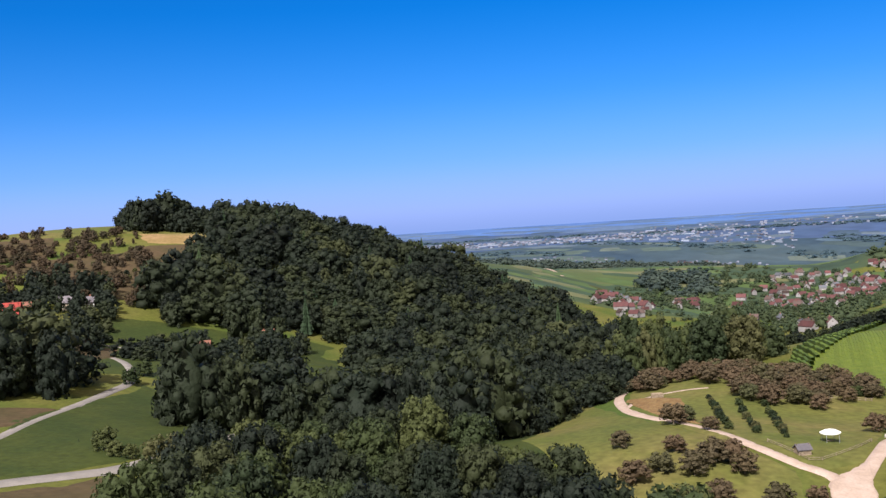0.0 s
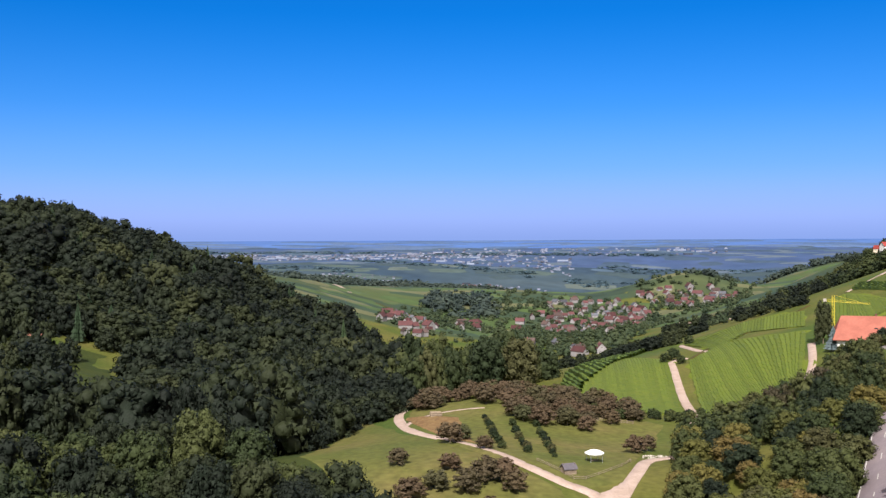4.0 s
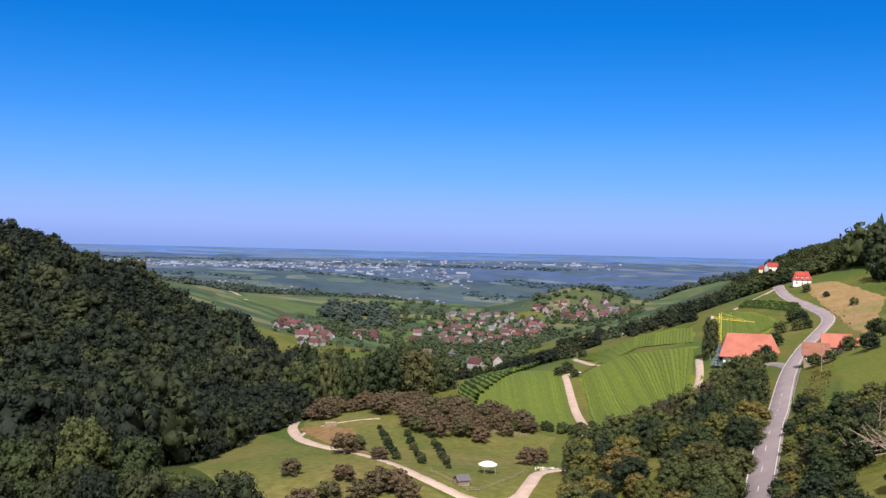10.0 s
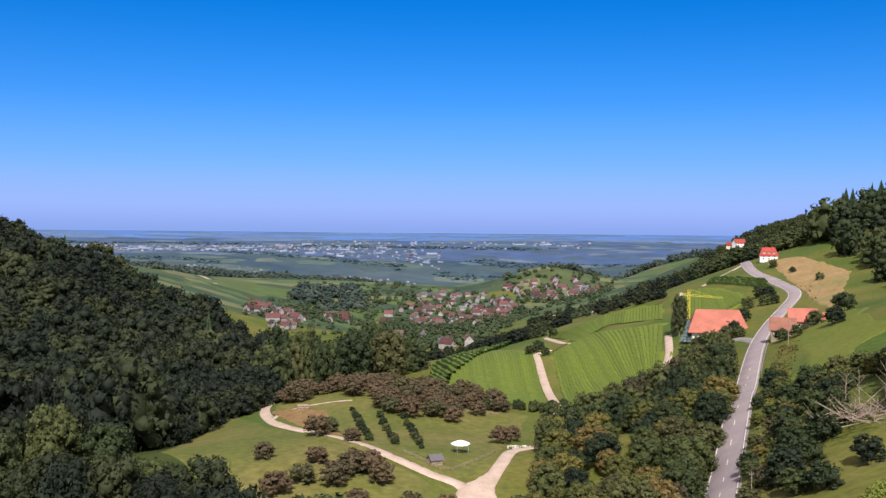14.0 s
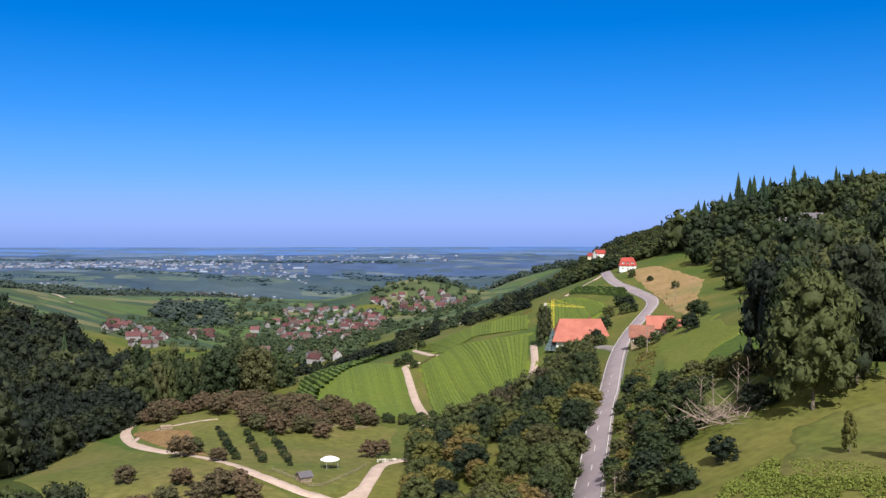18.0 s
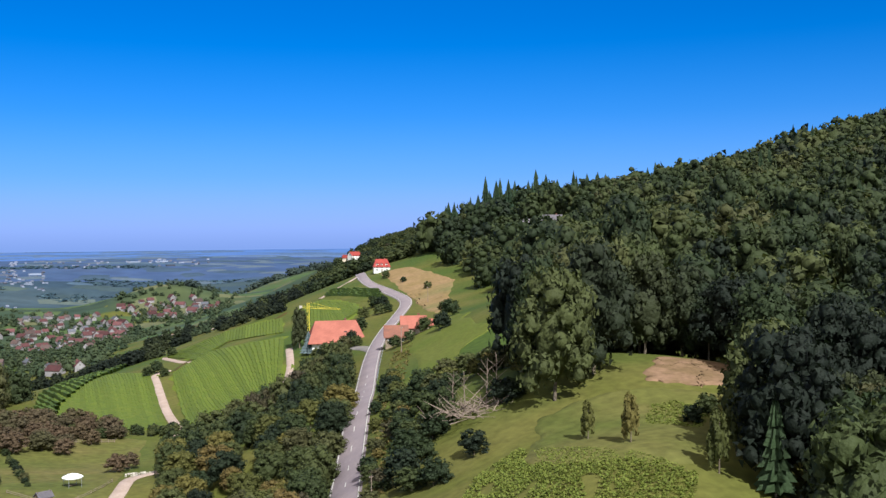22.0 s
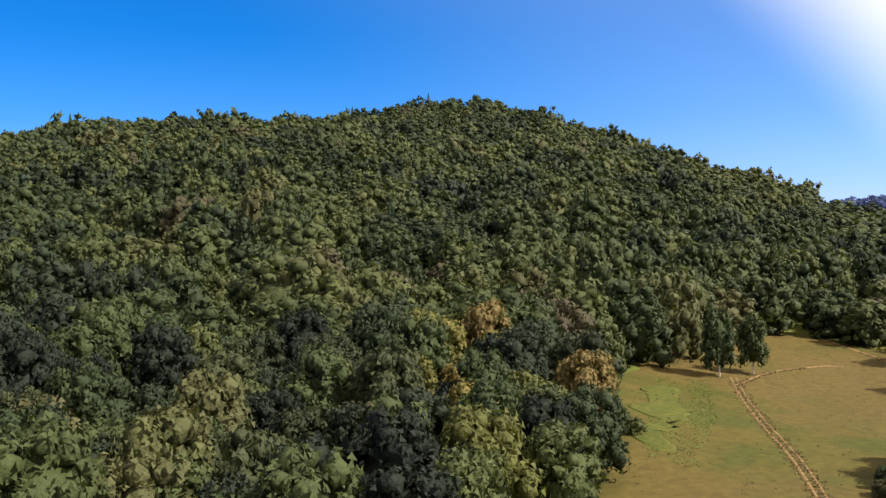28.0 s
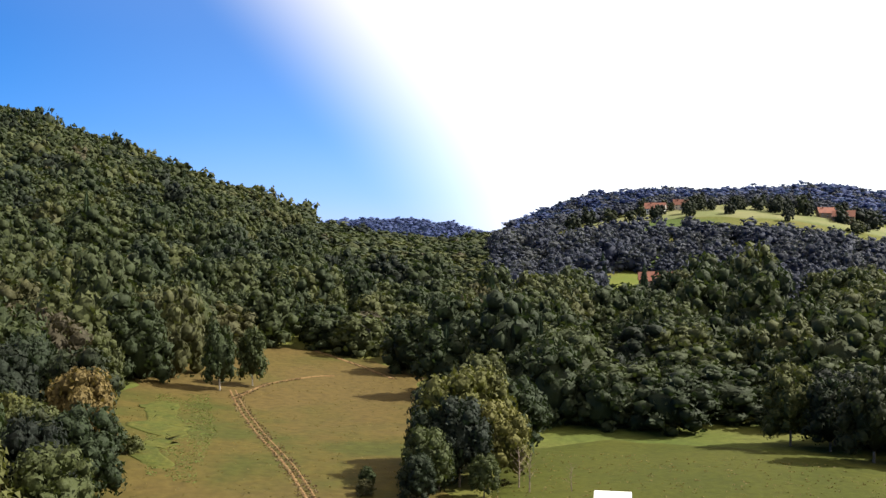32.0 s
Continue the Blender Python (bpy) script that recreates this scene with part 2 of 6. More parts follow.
CANVAS = material("white_canvas", (0.8, 0.8, 0.78), (0.74, 0.74, 0.72), 0.8, fine=0.05, fine_scale=3.0, rough=0.7)
WHITE_SHEET = material("white_roof_sheet", (0.82, 0.82, 0.82), (0.76, 0.76, 0.77), 0.6, fine=0.05, fine_scale=3.0, rough=0.5)
STONE = material("pale_stone", (0.42, 0.38, 0.33), (0.34, 0.3, 0.26), 1.0, fine=0.2, fine_scale=4.0, bump=0.5, vary="object", amount=0.2)
CRANE_YELLOW = material("yellow_paint", (0.65, 0.5, 0.06), (0.55, 0.42, 0.06), 1.0, rough=0.5)
GLASS = material("window_glass", (0.03, 0.035, 0.04), rough=0.08, specular=0.6)
STEEL = material("galvanised_steel", (0.4, 0.41, 0.42), (0.33, 0.34, 0.35), 2.0, rough=0.45, metal=0.6)
# blue distance haze is put into these three land colours
HAZE_NEAR_PLAIN = material("haze_tinted_plain_foot", (0.034, 0.054, 0.071), (0.046, 0.066, 0.081), 0.006, fine=0.2, fine_scale=0.02, third=(0.027, 0.046, 0.071), third_scale=0.003)
HAZE_PLAIN = material("haze_tinted_plain", (0.035, 0.059, 0.122), (0.047, 0.070, 0.137), 0.004, fine=0.2, fine_scale=0.012, third=(0.041, 0.066, 0.145), third_scale=0.0025)
HAZE_HORIZON = material("haze_tinted_horizon", (0.054, 0.106, 0.278), (0.064, 0.121, 0.295), 0.003, fine=0.12, fine_scale=0.01)
# haze over the far woods is mixed into this leaf green
HAZE_LEAF = foliage("haze_tinted_far_leaf", [(0.0, (0.024, 0.037, 0.036)), (1.0, (0.043, 0.058, 0.045))], "tint")
# village trees: green with a little haze coloured in
VILLAGE_LEAF = foliage("hazed_village_leaf", [(0.0, (0.025, 0.040, 0.020)), (1.0, (0.049, 0.063, 0.027))], "tint")
# greens of the foothills, muted in colour to give them haze
FOOTHILL = material("haze_softened_slope", (0.040, 0.057, 0.027), (0.053, 0.067, 0.029), 0.006, fine=0.2, fine_scale=0.03, third=(0.028, 0.044, 0.030), third_scale=0.004)
FAR_FIELD = material("haze_softened_field", (0.057, 0.077, 0.028), (0.071, 0.081, 0.034), 0.008, fine=0.1, fine_scale=0.05)
# town walls and roofs, greyed and blued in colour for haze
FAR_WALL = material("haze_muted_town_walls", (0.129, 0.146, 0.193), vary="island", amount=0.8)
FAR_ROOF = material("haze_muted_town_roofs", (0.103, 0.103, 0.144), vary="island", amount=0.4)
# village walls and roofs keep their hues, dulled in colour by distance haze
VILLAGE_WALL = material("haze_muted_walls", (0.237, 0.218, 0.221), (0.189, 0.175, 0.181), 0.2, vary="object", amount=0.25)
VILLAGE_RED = material("haze_muted_red_roof", (0.089, 0.038, 0.040), (0.067, 0.031, 0.033), 0.3, vary="object", amount=0.4)
VILLAGE_BROWN = material("haze_muted_brown_roof", (0.074, 0.050, 0.046), (0.056, 0.040, 0.040), 0.3, vary="object", amount=0.4)
VILLAGE_GREY = material("haze_muted_grey_roof", (0.087, 0.087, 0.102), (0.068, 0.071, 0.087), 0.3, vary="object", amount=0.4)

# land -------------------------------------------------------------------
# Knolls and hollows: east, north, radius, rise over the common level, all in metres.
NEAR_LAND = [
    (0, 60, 20, -2), (52, 30, 20, -0.9), (27, 75, 20, 2.7), (-58, 69, 20, -7.4),
    (-98, 17, 20, 2.1), (-64, -77, 90, 3), (64, -77, 20, 2.4), (107, 54, 30, -0.2),
    (72, 102, 20, 8.2), (105, 76, 20, -5.2), (142, 49, 20, -2.8), (49, 142, 20, -0.8),
    (-77, 129, 20, -2.1), (82, 137, 20, -4.4), (147, 85, 30, -1.8), (-38, 166, 40, -15.8),
    (150, -81, 30, 4.7), (150, -81, 80, -7.4), (75, 158, 30, 11.6), (106, 146, 30, 8),
    (36, 187, 30, -15.7), (-70, 182, 30, -1.4), (-34, 197, 30, 2.8), (183, 81, 30, 1.4),
]
MIDDLE_LAND = [
    (139, 144, 30, 0.9), (75, 207, 30, 7.9), (-11, 232, 30, 2.7), (-246, 43, 40, 3.8),
    (-86, -235, 120, -11), (-217, -125, 60, -4.1), (138, 209, 40, 1), (259, 21, 60, -7),
    (225, 130, 40, 2.1), (-54, 259, 40, -1), (-183, 195, 40, 3.3), (18, 269, 40, -11.8),
    (75, 280, 40, -2.3), (-15, 310, 50, 7), (171, 282, 50, 18.6), (308, -118, 50, -1.9),
    (-117, 309, 50, -18.9), (340, 9, 50, -1.8), (79, 341, 50, -0.6), (243, 252, 50, 3.7),
    (-48, 357, 50, 5.9), (42, 358, 50, -12.8), (-266, 286, 60, 10.8), (346, 200, 60, 8.7),
]
OUTER_LAND = [
    (-172, 361, 60, 22.1), (132, 388, 60, 3.1), (-105, 417, 60, -20.2), (-105, 417, 110, -18.4),
    (-45, 428, 60, 10.3), (-244, 366, 70, -16.3), (406, -194, 70, 3.8), (447, -52, 110, -20.9),
    (304, 397, 80, 15.7), (480, -141, 80, 6.8), (-328, 403, 80, 7.2), (42, 538, 80, -2.1),
    (-209, 562, 90, -16.2), (554, -230, 90, -10.2), (600, -17, 90, -9.3), (-43, 618, 90, -6.7),
    (189, 591, 90, 13.4), (562, 326, 100, 12.6), (-689, 122, 180, 51.5), (-450, -536, 350, 68.1),
    (239, -658, 180, 48.5), (-411, 567, 100, -14.8), (352, 662, 110, 29.9), (-123, 740, 110, -23),
]
REMOTE_LAND = [
    (715, 228, 110, -10.4), (-318, 723, 120, 8.4), (797, -67, 120, -20.3), (-485, 636, 200, 66.4),
    (479, 702, 130, -8.9), (-59, 848, 210, -41.4), (-225, 820, 130, 21.6), (836, -275, 130, 15.6),
    (253, 864, 140, 12.1), (813, -387, 140, 22.9), (751, 660, 250, 103.9), (870, 493, 150, -18.9),
    (-174, 985, 150, -30.1), (1005, -176, 150, -40.1), (1040, 146, 520, 108.2), (1040, 146, 160, 14.1),
    (254, 1070, 160, 6.6), (-53, 1099, 160, -15.5), (1112, -292, 170, 64.2), (1200, 0, 180, -30.2),
    (1097, -487, 180, -44), (1101, -592, 190, 113.1), (1191, 380, 190, 87.7), (195, 1285, 200, -24.7),
]
FAR_LAND = [
    (1343, 141, 200, -72.6), (-1012, 1107, 380, 83.4), (-156, 1492, 220, -87.2), (1483, -599, 240, 60.7),
    (602, 1482, 240, 110.7), (-342, 1563, 240, 48.5), (347, 1664, 260, -65.1), (1541, 718, 420, 98.7),
    (160, 1793, 270, 3.9), (-475, 1840, 280, -34.6), (390, 2165, 330, -53.5), (2396, -135, 360, 149.4),
    (524, 2424, 370, 152.1), (-124, 2597, 390, -16.4), (376, 2674, 400, -117.3), (1020, 3138, 500, -3),
    (-2208, 2452, 500, 17.7), (-345, 3282, 500, 15.9), (345, 3282, 500, 25.2), (-3047, 2743, 1020, -67.4),
    (559, 1456, 230, 13), (-576, 2494, 230, -16), (-330, 2539, 230, -14), (-42, 2400, 240, -9), (141, 2246, 150, -36), (392, 2530, 250, -62), (384, 2268, 90, -20), (663, 2390, 200, -12), (221, 1937, 80, 46), (549, 2285, 130, 22), (1103, -434, 80, -13), (1141, -321, 70, 6), (-429, 4078, 1020, -54.8), (1668, 3746, 620, -30.8), (1545, 4755, 1250, -30.2), (-2034, 4568, 750, -24.2),
]
LAND = np.array(NEAR_LAND + MIDDLE_LAND + OUTER_LAND + REMOTE_LAND + FAR_LAND, float)
LEVEL = -60.0


def height(x, y):
    x, y = np.atleast_1d(np.asarray(x, float)), np.atleast_1d(np.asarray(y, float))
    q = np.clip((np.hypot(x, y) - 2600) / 2400, 0, 1)
    z = LEVEL + 95 * q * q * (3 - 2 * q)
    for cx, cy, radius, rise in LAND:
        z = z + rise * np.exp(-((x - cx) ** 2 + (y - cy) ** 2) / (2 * radius ** 2))
    return z


def plan(bearing, far):
    """East and north of a spot, from its bearing and distance."""
    return far * math.sin(radians(bearing)), far * math.cos(radians(bearing))


def spot(bearing, far, lift=0.0):
    x, y = plan(bearing, far)
    return Vector((x, y, float(height(x, y)[0]) + lift))


def mesh_of(name, verts, faces, mats, smooth=False):
    me = bpy.data.meshes.new(name)
    me.from_pydata([tuple(v) for v in verts], [], [tuple(f) for f in faces])
    for m in mats if isinstance(mats, (list, tuple)) else [mats]:
        me.materials.append(m)
    if smooth:
        me.shade_smooth()
    return me


def sheet(name, X, Y, Z, mat, wrap=False):
    """A grid of points as one smooth sheet."""
    rows, cols = X.shape
    i = np.arange(rows * cols).reshape(rows, cols)
    j = np.roll(i, -1, 1) if wrap else None
    a, b = (i[:-1], j[:-1]) if wrap else (i[:-1, :-1], i[:-1, 1:])
    c, d = (j[1:], i[1:]) if wrap else (i[1:, 1:], i[1:, :-1])
    quads = np.stack([a, b, c, d], -1).reshape(-1, 4)
    me = bpy.data.meshes.new(name)
    me.vertices.add(X.size)
    me.vertices.foreach_set("co", np.stack([X, Y, Z], -1).ravel())
    me.loops.add(quads.size)
    me.loops.foreach_set("vertex_index", quads.ravel())
    me.polygons.add(len(quads))
    me.polygons.foreach_set("loop_start", np.arange(0, quads.size, 4))
    me.update(calc_edges=True)
    me.materials.append(mat)
    me.shade_smooth()
    return me


rings = np.concatenate([[0.002], np.exp(np.linspace(math.log(8), math.log(4960), 150))])
bearings = np.radians(np.arange(0, 360, 1.0))
RR, BB = np.meshgrid(rings, bearings, indexing="ij")
GX, GY = RR * np.sin(BB), RR * np.cos(BB)
ground = new("ground", sheet("ground", GX, GY, height(GX.ravel(), GY.ravel()).reshape(GX.shape), GRASS, wrap=True))
tagged(ground, "rolling green hills falling to a wide plain", "ground", kind="structure")


def smooth_line(points, step):
    """A Catmull-Rom line through plan points, cut at an even step."""
    p = [np.array(q, float) for q in points]
    p = [2 * p[0] - p[1]] + p + [2 * p[-1] - p[-2]]
    out = []
    for a, b, c, d in zip(p, p[1:], p[2:], p[3:]):
        n = max(2, int(np.linalg.norm(c - b) / step))
        for s in np.arange(n) / n:
            out.append(0.5 * (2 * b + (c - a) * s + (2 * a - 5 * b + 4 * c - d) * s * s + (3 * b - a - 3 * c + d) * s ** 3))
    return np.array(out + [p[-2]])


def ribbon(points, width, mat, lift, name="ribbon", side=0.0, step=4.0, thick=0.35):
    """A strip laid along a line on the ground, with sloping shoulders."""
    line = smooth_line([plan(*p) for p in points], step)
    run = np.gradient(line, axis=0)
    run /= np.linalg.norm(run, axis=1)[:, None]
    across = np.stack([run[:, 1], -run[:, 0]], 1)
    middle = line + across * side
    z = height(line[:, 0], line[:, 1])
    offs = np.array([-width / 2 - thick, -width / 2, 0, width / 2, width / 2 + thick])
    drop = np.array([-thick, 0, 0.04, 0, -thick])
    X = middle[:, :1] + across[:, :1] * offs
    Y = middle[:, 1:] + across[:, 1:] * offs
    zz = height(X.ravel(), Y.ravel()).reshape(X.shape)
    Z = np.where(np.abs(offs) > width / 2 + 0.01, zz, z[:, None] * 0.15 + zz * 0.85) + lift + drop
    return sheet(name, X, Y, Z, mat)


# woods ------------------------------------------------------------------
def inside(poly, b, d):
    hit = np.zeros(len(b), bool)
    for (b0, d0), (b1, d1) in zip(poly, poly[1:] + poly[:1]):
        with np.errstate(divide="ignore", invalid="ignore"):
            hit ^= ((d0 > d) != (d1 > d)) & (b < (b1 - b0) * (d - d0) / (d1 - d0 + 1e-9) + b0)
    return hit


def ico(level):
    bm = bmesh.new()
    bmesh.ops.create_icosphere(bm, subdivisions=level, radius=1)
    v = np.array([q.co for q in bm.verts])
    f = np.array([[q.index for q in p.verts] for p in bm.faces])
    bm.free()
    return v, f


def crown_shape(rng, leaves, leaf, count=9, loose=0.4, narrow=1.0):
    """Points and triangles of one crown, about 1 wide and 1 high over its foot: lumps of leaf sprays round a dark heart."""
    lumps = [((0, 0, 0.47), 0.42 * narrow, 0.46)]
    count *= 2
    for i in range(count):
        a = i * 2.4 + rng.uniform(-0.5, 0.5)
        h = 0.12 + 0.8 * (i + rng.uniform(0.1, 0.9)) / count
        r = 0.37 * narrow * math.sqrt(max(0.02, 1 - ((h - 0.4) / 0.55) ** 2)) * rng.uniform(0.85, 1.12)
        big = rng.uniform(0.1, 0.18)
        lumps.append(((math.cos(a) * r, math.sin(a) * r, h), big * narrow, big * 0.85))
    V, F, n = [], [], 0
    v0, f0 = ico(1)
    for (x, y, z), r, rz in lumps:
        v = v0 * np.array([r, r, rz]) * 0.74 * (1 + rng.uniform(-0.25, 0.25, (len(v0), 1))) + np.array([x, y, z])
        V.append(v)
        F.append(f0 + n)
        n += len(v)
    area = np.array([r * r for _, r, _ in lumps])
    area[0] *= 0.15
    for k in rng.choice(len(lumps), leaves, p=area / area.sum()):
        (x, y, z), r, rz = lumps[k]
        d = rng.normal(size=3)
        d[2] += 0.35
        d /= np.linalg.norm(d)
        c = np.array([x, y, z]) + d * np.array([r, r, rz]) * rng.uniform(0.84, 1.15)
        nrm = d + rng.normal(size=3) * loose
        nrm /= np.linalg.norm(nrm)
        u = np.cross(nrm, rng.normal(size=3))
        u /= np.linalg.norm(u)
        w = np.cross(nrm, u)
        s = leaf * rng.uniform(0.6, 1.5)
        V.append(np.array([c + u * s, c - u * s * 0.6 + w * s * 0.8, c - u * s * 0.5 - w * s * 0.8 + nrm * s * 0.3]))
        F.append(np.array([[n, n + 1, n + 2]]))
        n += 3
    return np.concatenate(V), np.concatenate(F), 20 * len(lumps)


def spruce_shape(rng, layers=8, sides=9):
    """A conifer's crown, 1 wide and 1 high: drooping ragged whorls one over the other."""
    V, F, n = [], [], 0
    for i in range(layers):
        low, top = 0.04 + 0.84 * i / layers, min(1.0, 0.04 + 0.84 * i / layers + 0.27)
        r = 0.5 * (1 - low) ** 0.85
        a = np.arange(sides * 2) * math.pi / sides + rng.uniform(0, 1)
        q = r * np.where(np.arange(sides * 2) % 2, 0.55, 1.0) * rng.uniform(0.8, 1.15, sides * 2)
        rim = np.stack([np.cos(a) * q, np.sin(a) * q, low + rng.uniform(-0.02, 0.02, sides * 2)], 1)
        V.append(np.concatenate([[(0, 0, top)], rim]))
        F.append(np.array([[n, n + 1 + k, n + 1 + (k + 1) % (sides * 2)] for k in range(sides * 2)]))
        n += sides * 2 + 1
    return np.concatenate(V), np.concatenate(F), 0


def scatter(poly, space, rng, avoid=()):
    """Jittered spots inside a field given by bearings and distances."""
    b0, b1 = min(p[0] for p in poly), max(p[0] for p in poly)
    d0, d1 = min(p[1] for p in poly), max(p[1] for p in poly)
    out = []
    d = d0
    while d < d1:
        n = max(1, int(radians(b1 - b0) * d / space))
        b = b0 + (np.arange(n) + rng.uniform(0, 1, n)) * (b1 - b0) / n
        dd = d + rng.uniform(-0.45, 0.45, n) * space
        keep = inside(poly, b, dd)
        for a in avoid:
            keep &= ~inside(a, b, dd)
        out.append(np.stack([b[keep], dd[keep]], 1))
        d += space * 0.87
    return np.concatenate(out)


def woods(name, spots, shapes, tall, wide, mat, rng, label, sink=0.12, spread=0.42, gaps=0.05):
    """One sheet of many trees: crowns of several shapes set over the ground."""
    V, F, T, S, n = [], [], [], [], 0
    x, y = spots[:, 1] * np.sin(np.radians(spots[:, 0])), spots[:, 1] * np.cos(np.radians(spots[:, 0]))
    z = height(x, y)
    for i in range(len(spots)):
        if rng.random() < gaps:
            continue
        v, f, hull = shapes[rng.integers(len(shapes))]
        a = rng.uniform(0, 6.28)
        k = 1 + spread * rng.uniform(-1, 1)
        lift = 1 + 0.55 * noise.noise((x[i] / 42, y[i] / 42, 7.5))
        h, w = tall * (0.45 + 0.55 * k) * rng.uniform(0.85, 1.2) * lift, wide * k
        c, s = math.cos(a) * w, math.sin(a) * w
        p = np.empty_like(v)
        p[:, 0] = v[:, 0] * c - v[:, 1] * s + x[i]
        p[:, 1] = v[:, 0] * s + v[:, 1] * c + y[i]
        p[:, 2] = v[:, 2] * h + z[i] - sink * h
        V.append(p)
        F.append(f + n)
        S.append(np.arange(len(f)) < hull)
        grove = 0.5 + 1.1 * noise.noise((x[i] / 38, y[i] / 38, 0.5)) + 0.5 * noise.noise((x[i] / 130, y[i] / 130, 2.5))
        T.append(np.full(len(v), min(1.0, max(0.0, 0.35 * grove + 0.65 * rng.uniform(-0.05, 1.05)))))
        n += len(v)
    V, F, T = np.concatenate(V), np.concatenate(F), np.concatenate(T)
    me = bpy.data.meshes.new(name)
    me.vertices.add(len(V))
    me.vertices.foreach_set("co", V.ravel())
    me.loops.add(F.size)
    me.loops.foreach_set("vertex_index", F.ravel().astype(np.int32))
    me.polygons.add(len(F))
    me.polygons.foreach_set("loop_start", np.arange(0, F.size, 3))
    me.polygons.foreach_set("use_smooth", np.concatenate(S))
    me.update(calc_edges=True)
    me.attributes.new("tint", "FLOAT", "POINT").data.foreach_set("value", T)
    me.materials.append(mat)
    return tagged(new(name, me), label, "woods", kind="stuff")


# fields -----------------------------------------------------------------
def patch(name, near_edge, far_edge, mat, label, lift=0.3, cells=28, category="field", ragged=0.05):
    """A field laid on the ground between two lines of spots, its rim sunk into the sward."""
    a = smooth_line([plan(*p) for p in near_edge], 1e9 if len(near_edge) == 2 else 6.0)
    c = smooth_line([plan(*p) for p in far_edge], 1e9 if len(far_edge) == 2 else 6.0)

    def even(line):
        run = np.concatenate([[0], np.cumsum(np.linalg.norm(np.diff(line, axis=0), axis=1))])
        s = np.linspace(0, run[-1], cells + 1)
        return np.stack([np.interp(s, run, line[:, 0]), np.interp(s, run, line[:, 1])], 1)

    a, c = even(a), even(c)
    s = np.linspace(0, 1, cells + 1)[:, None, None]
    P = a[None] * (1 - s) + c[None] * s
    size = np.linalg.norm(P[0, 0] - P[-1, -1])
    for i in range(cells + 1):
        for j in range(cells + 1):
            q = P[i, j] * 5 / size
            P[i, j] += [ragged * size * noise.noise((q[0], q[1], 1.0)) + ragged * size * 0.5 * noise.noise((q[0] * 3.1, q[1] * 3.1, 5.0)),
                        ragged * size * noise.noise((q[0], q[1], 9.0)) + ragged * size * 0.5 * noise.noise((q[0] * 3.1, q[1] * 3.1, 13.0))]
    Z = height(P[..., 0].ravel(), P[..., 1].ravel()).reshape(P.shape[:2]) + lift
    Z[[0, -1]] -= lift * 2
    Z[1:-1, [0, -1]] -= lift * 2
    ob = new(name, sheet(name, P[..., 0], P[..., 1], Z, mat))
    return tagged(ob, label, category, kind="structure")


rings = np.linspace(2550, 4350, 50)
bearings = np.radians(np.linspace(-62, 30, 240))
RR, BB = np.meshgrid(rings, bearings, indexing="ij")
GX, GY = RR * np.sin(BB), RR * np.cos(BB)
GZ = height(GX.ravel(), GY.ravel()).reshape(GX.shape) + 1.5 * np.clip((RR - 2600) / 200, -2, 1)
foot_r, foot_b = np.meshgrid(np.linspace(1180, 2600, 70), np.radians(np.linspace(-62, 15.5, 200)), indexing="ij")
FX, FY = foot_r * np.sin(foot_b), foot_r * np.cos(foot_b)
FZ = height(FX.ravel(), FY.ravel()).reshape(FX.shape) + 0.8 * np.clip((foot_r - 1180) / 60, -1, 1) - 0.4
tagged(new("foothills", sheet("foothills", FX, FY, FZ, FOOTHILL)), "green foothills round the village, haze mixed into their colour", "hills", kind="structure")
plain = new("backdrop", sheet("backdrop", GX, GY, GZ, HAZE_PLAIN))
tagged(plain, "plain with woods and fields, blue haze put into its colour", "plain", kind="structure")
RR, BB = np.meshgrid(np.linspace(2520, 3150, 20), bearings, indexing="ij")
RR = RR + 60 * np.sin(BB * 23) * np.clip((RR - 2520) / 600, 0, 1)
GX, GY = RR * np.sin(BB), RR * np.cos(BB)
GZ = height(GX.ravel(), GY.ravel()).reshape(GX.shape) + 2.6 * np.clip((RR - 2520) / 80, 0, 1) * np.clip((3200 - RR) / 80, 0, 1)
tagged(new("foot_plain", sheet("foot_plain", GX, GY, GZ, HAZE_NEAR_PLAIN)), "fields where the foothills meet the plain, bluish haze put into their colour", "plain", kind="structure")
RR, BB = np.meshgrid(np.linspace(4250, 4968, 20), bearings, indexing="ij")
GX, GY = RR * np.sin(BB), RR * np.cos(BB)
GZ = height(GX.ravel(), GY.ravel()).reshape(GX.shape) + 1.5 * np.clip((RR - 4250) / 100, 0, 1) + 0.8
tagged(new("backdrop", sheet("backdrop", GX, GY, GZ, HAZE_HORIZON)), "end of the plain at the horizon, pale haze put into its colour", "plain", kind="structure")

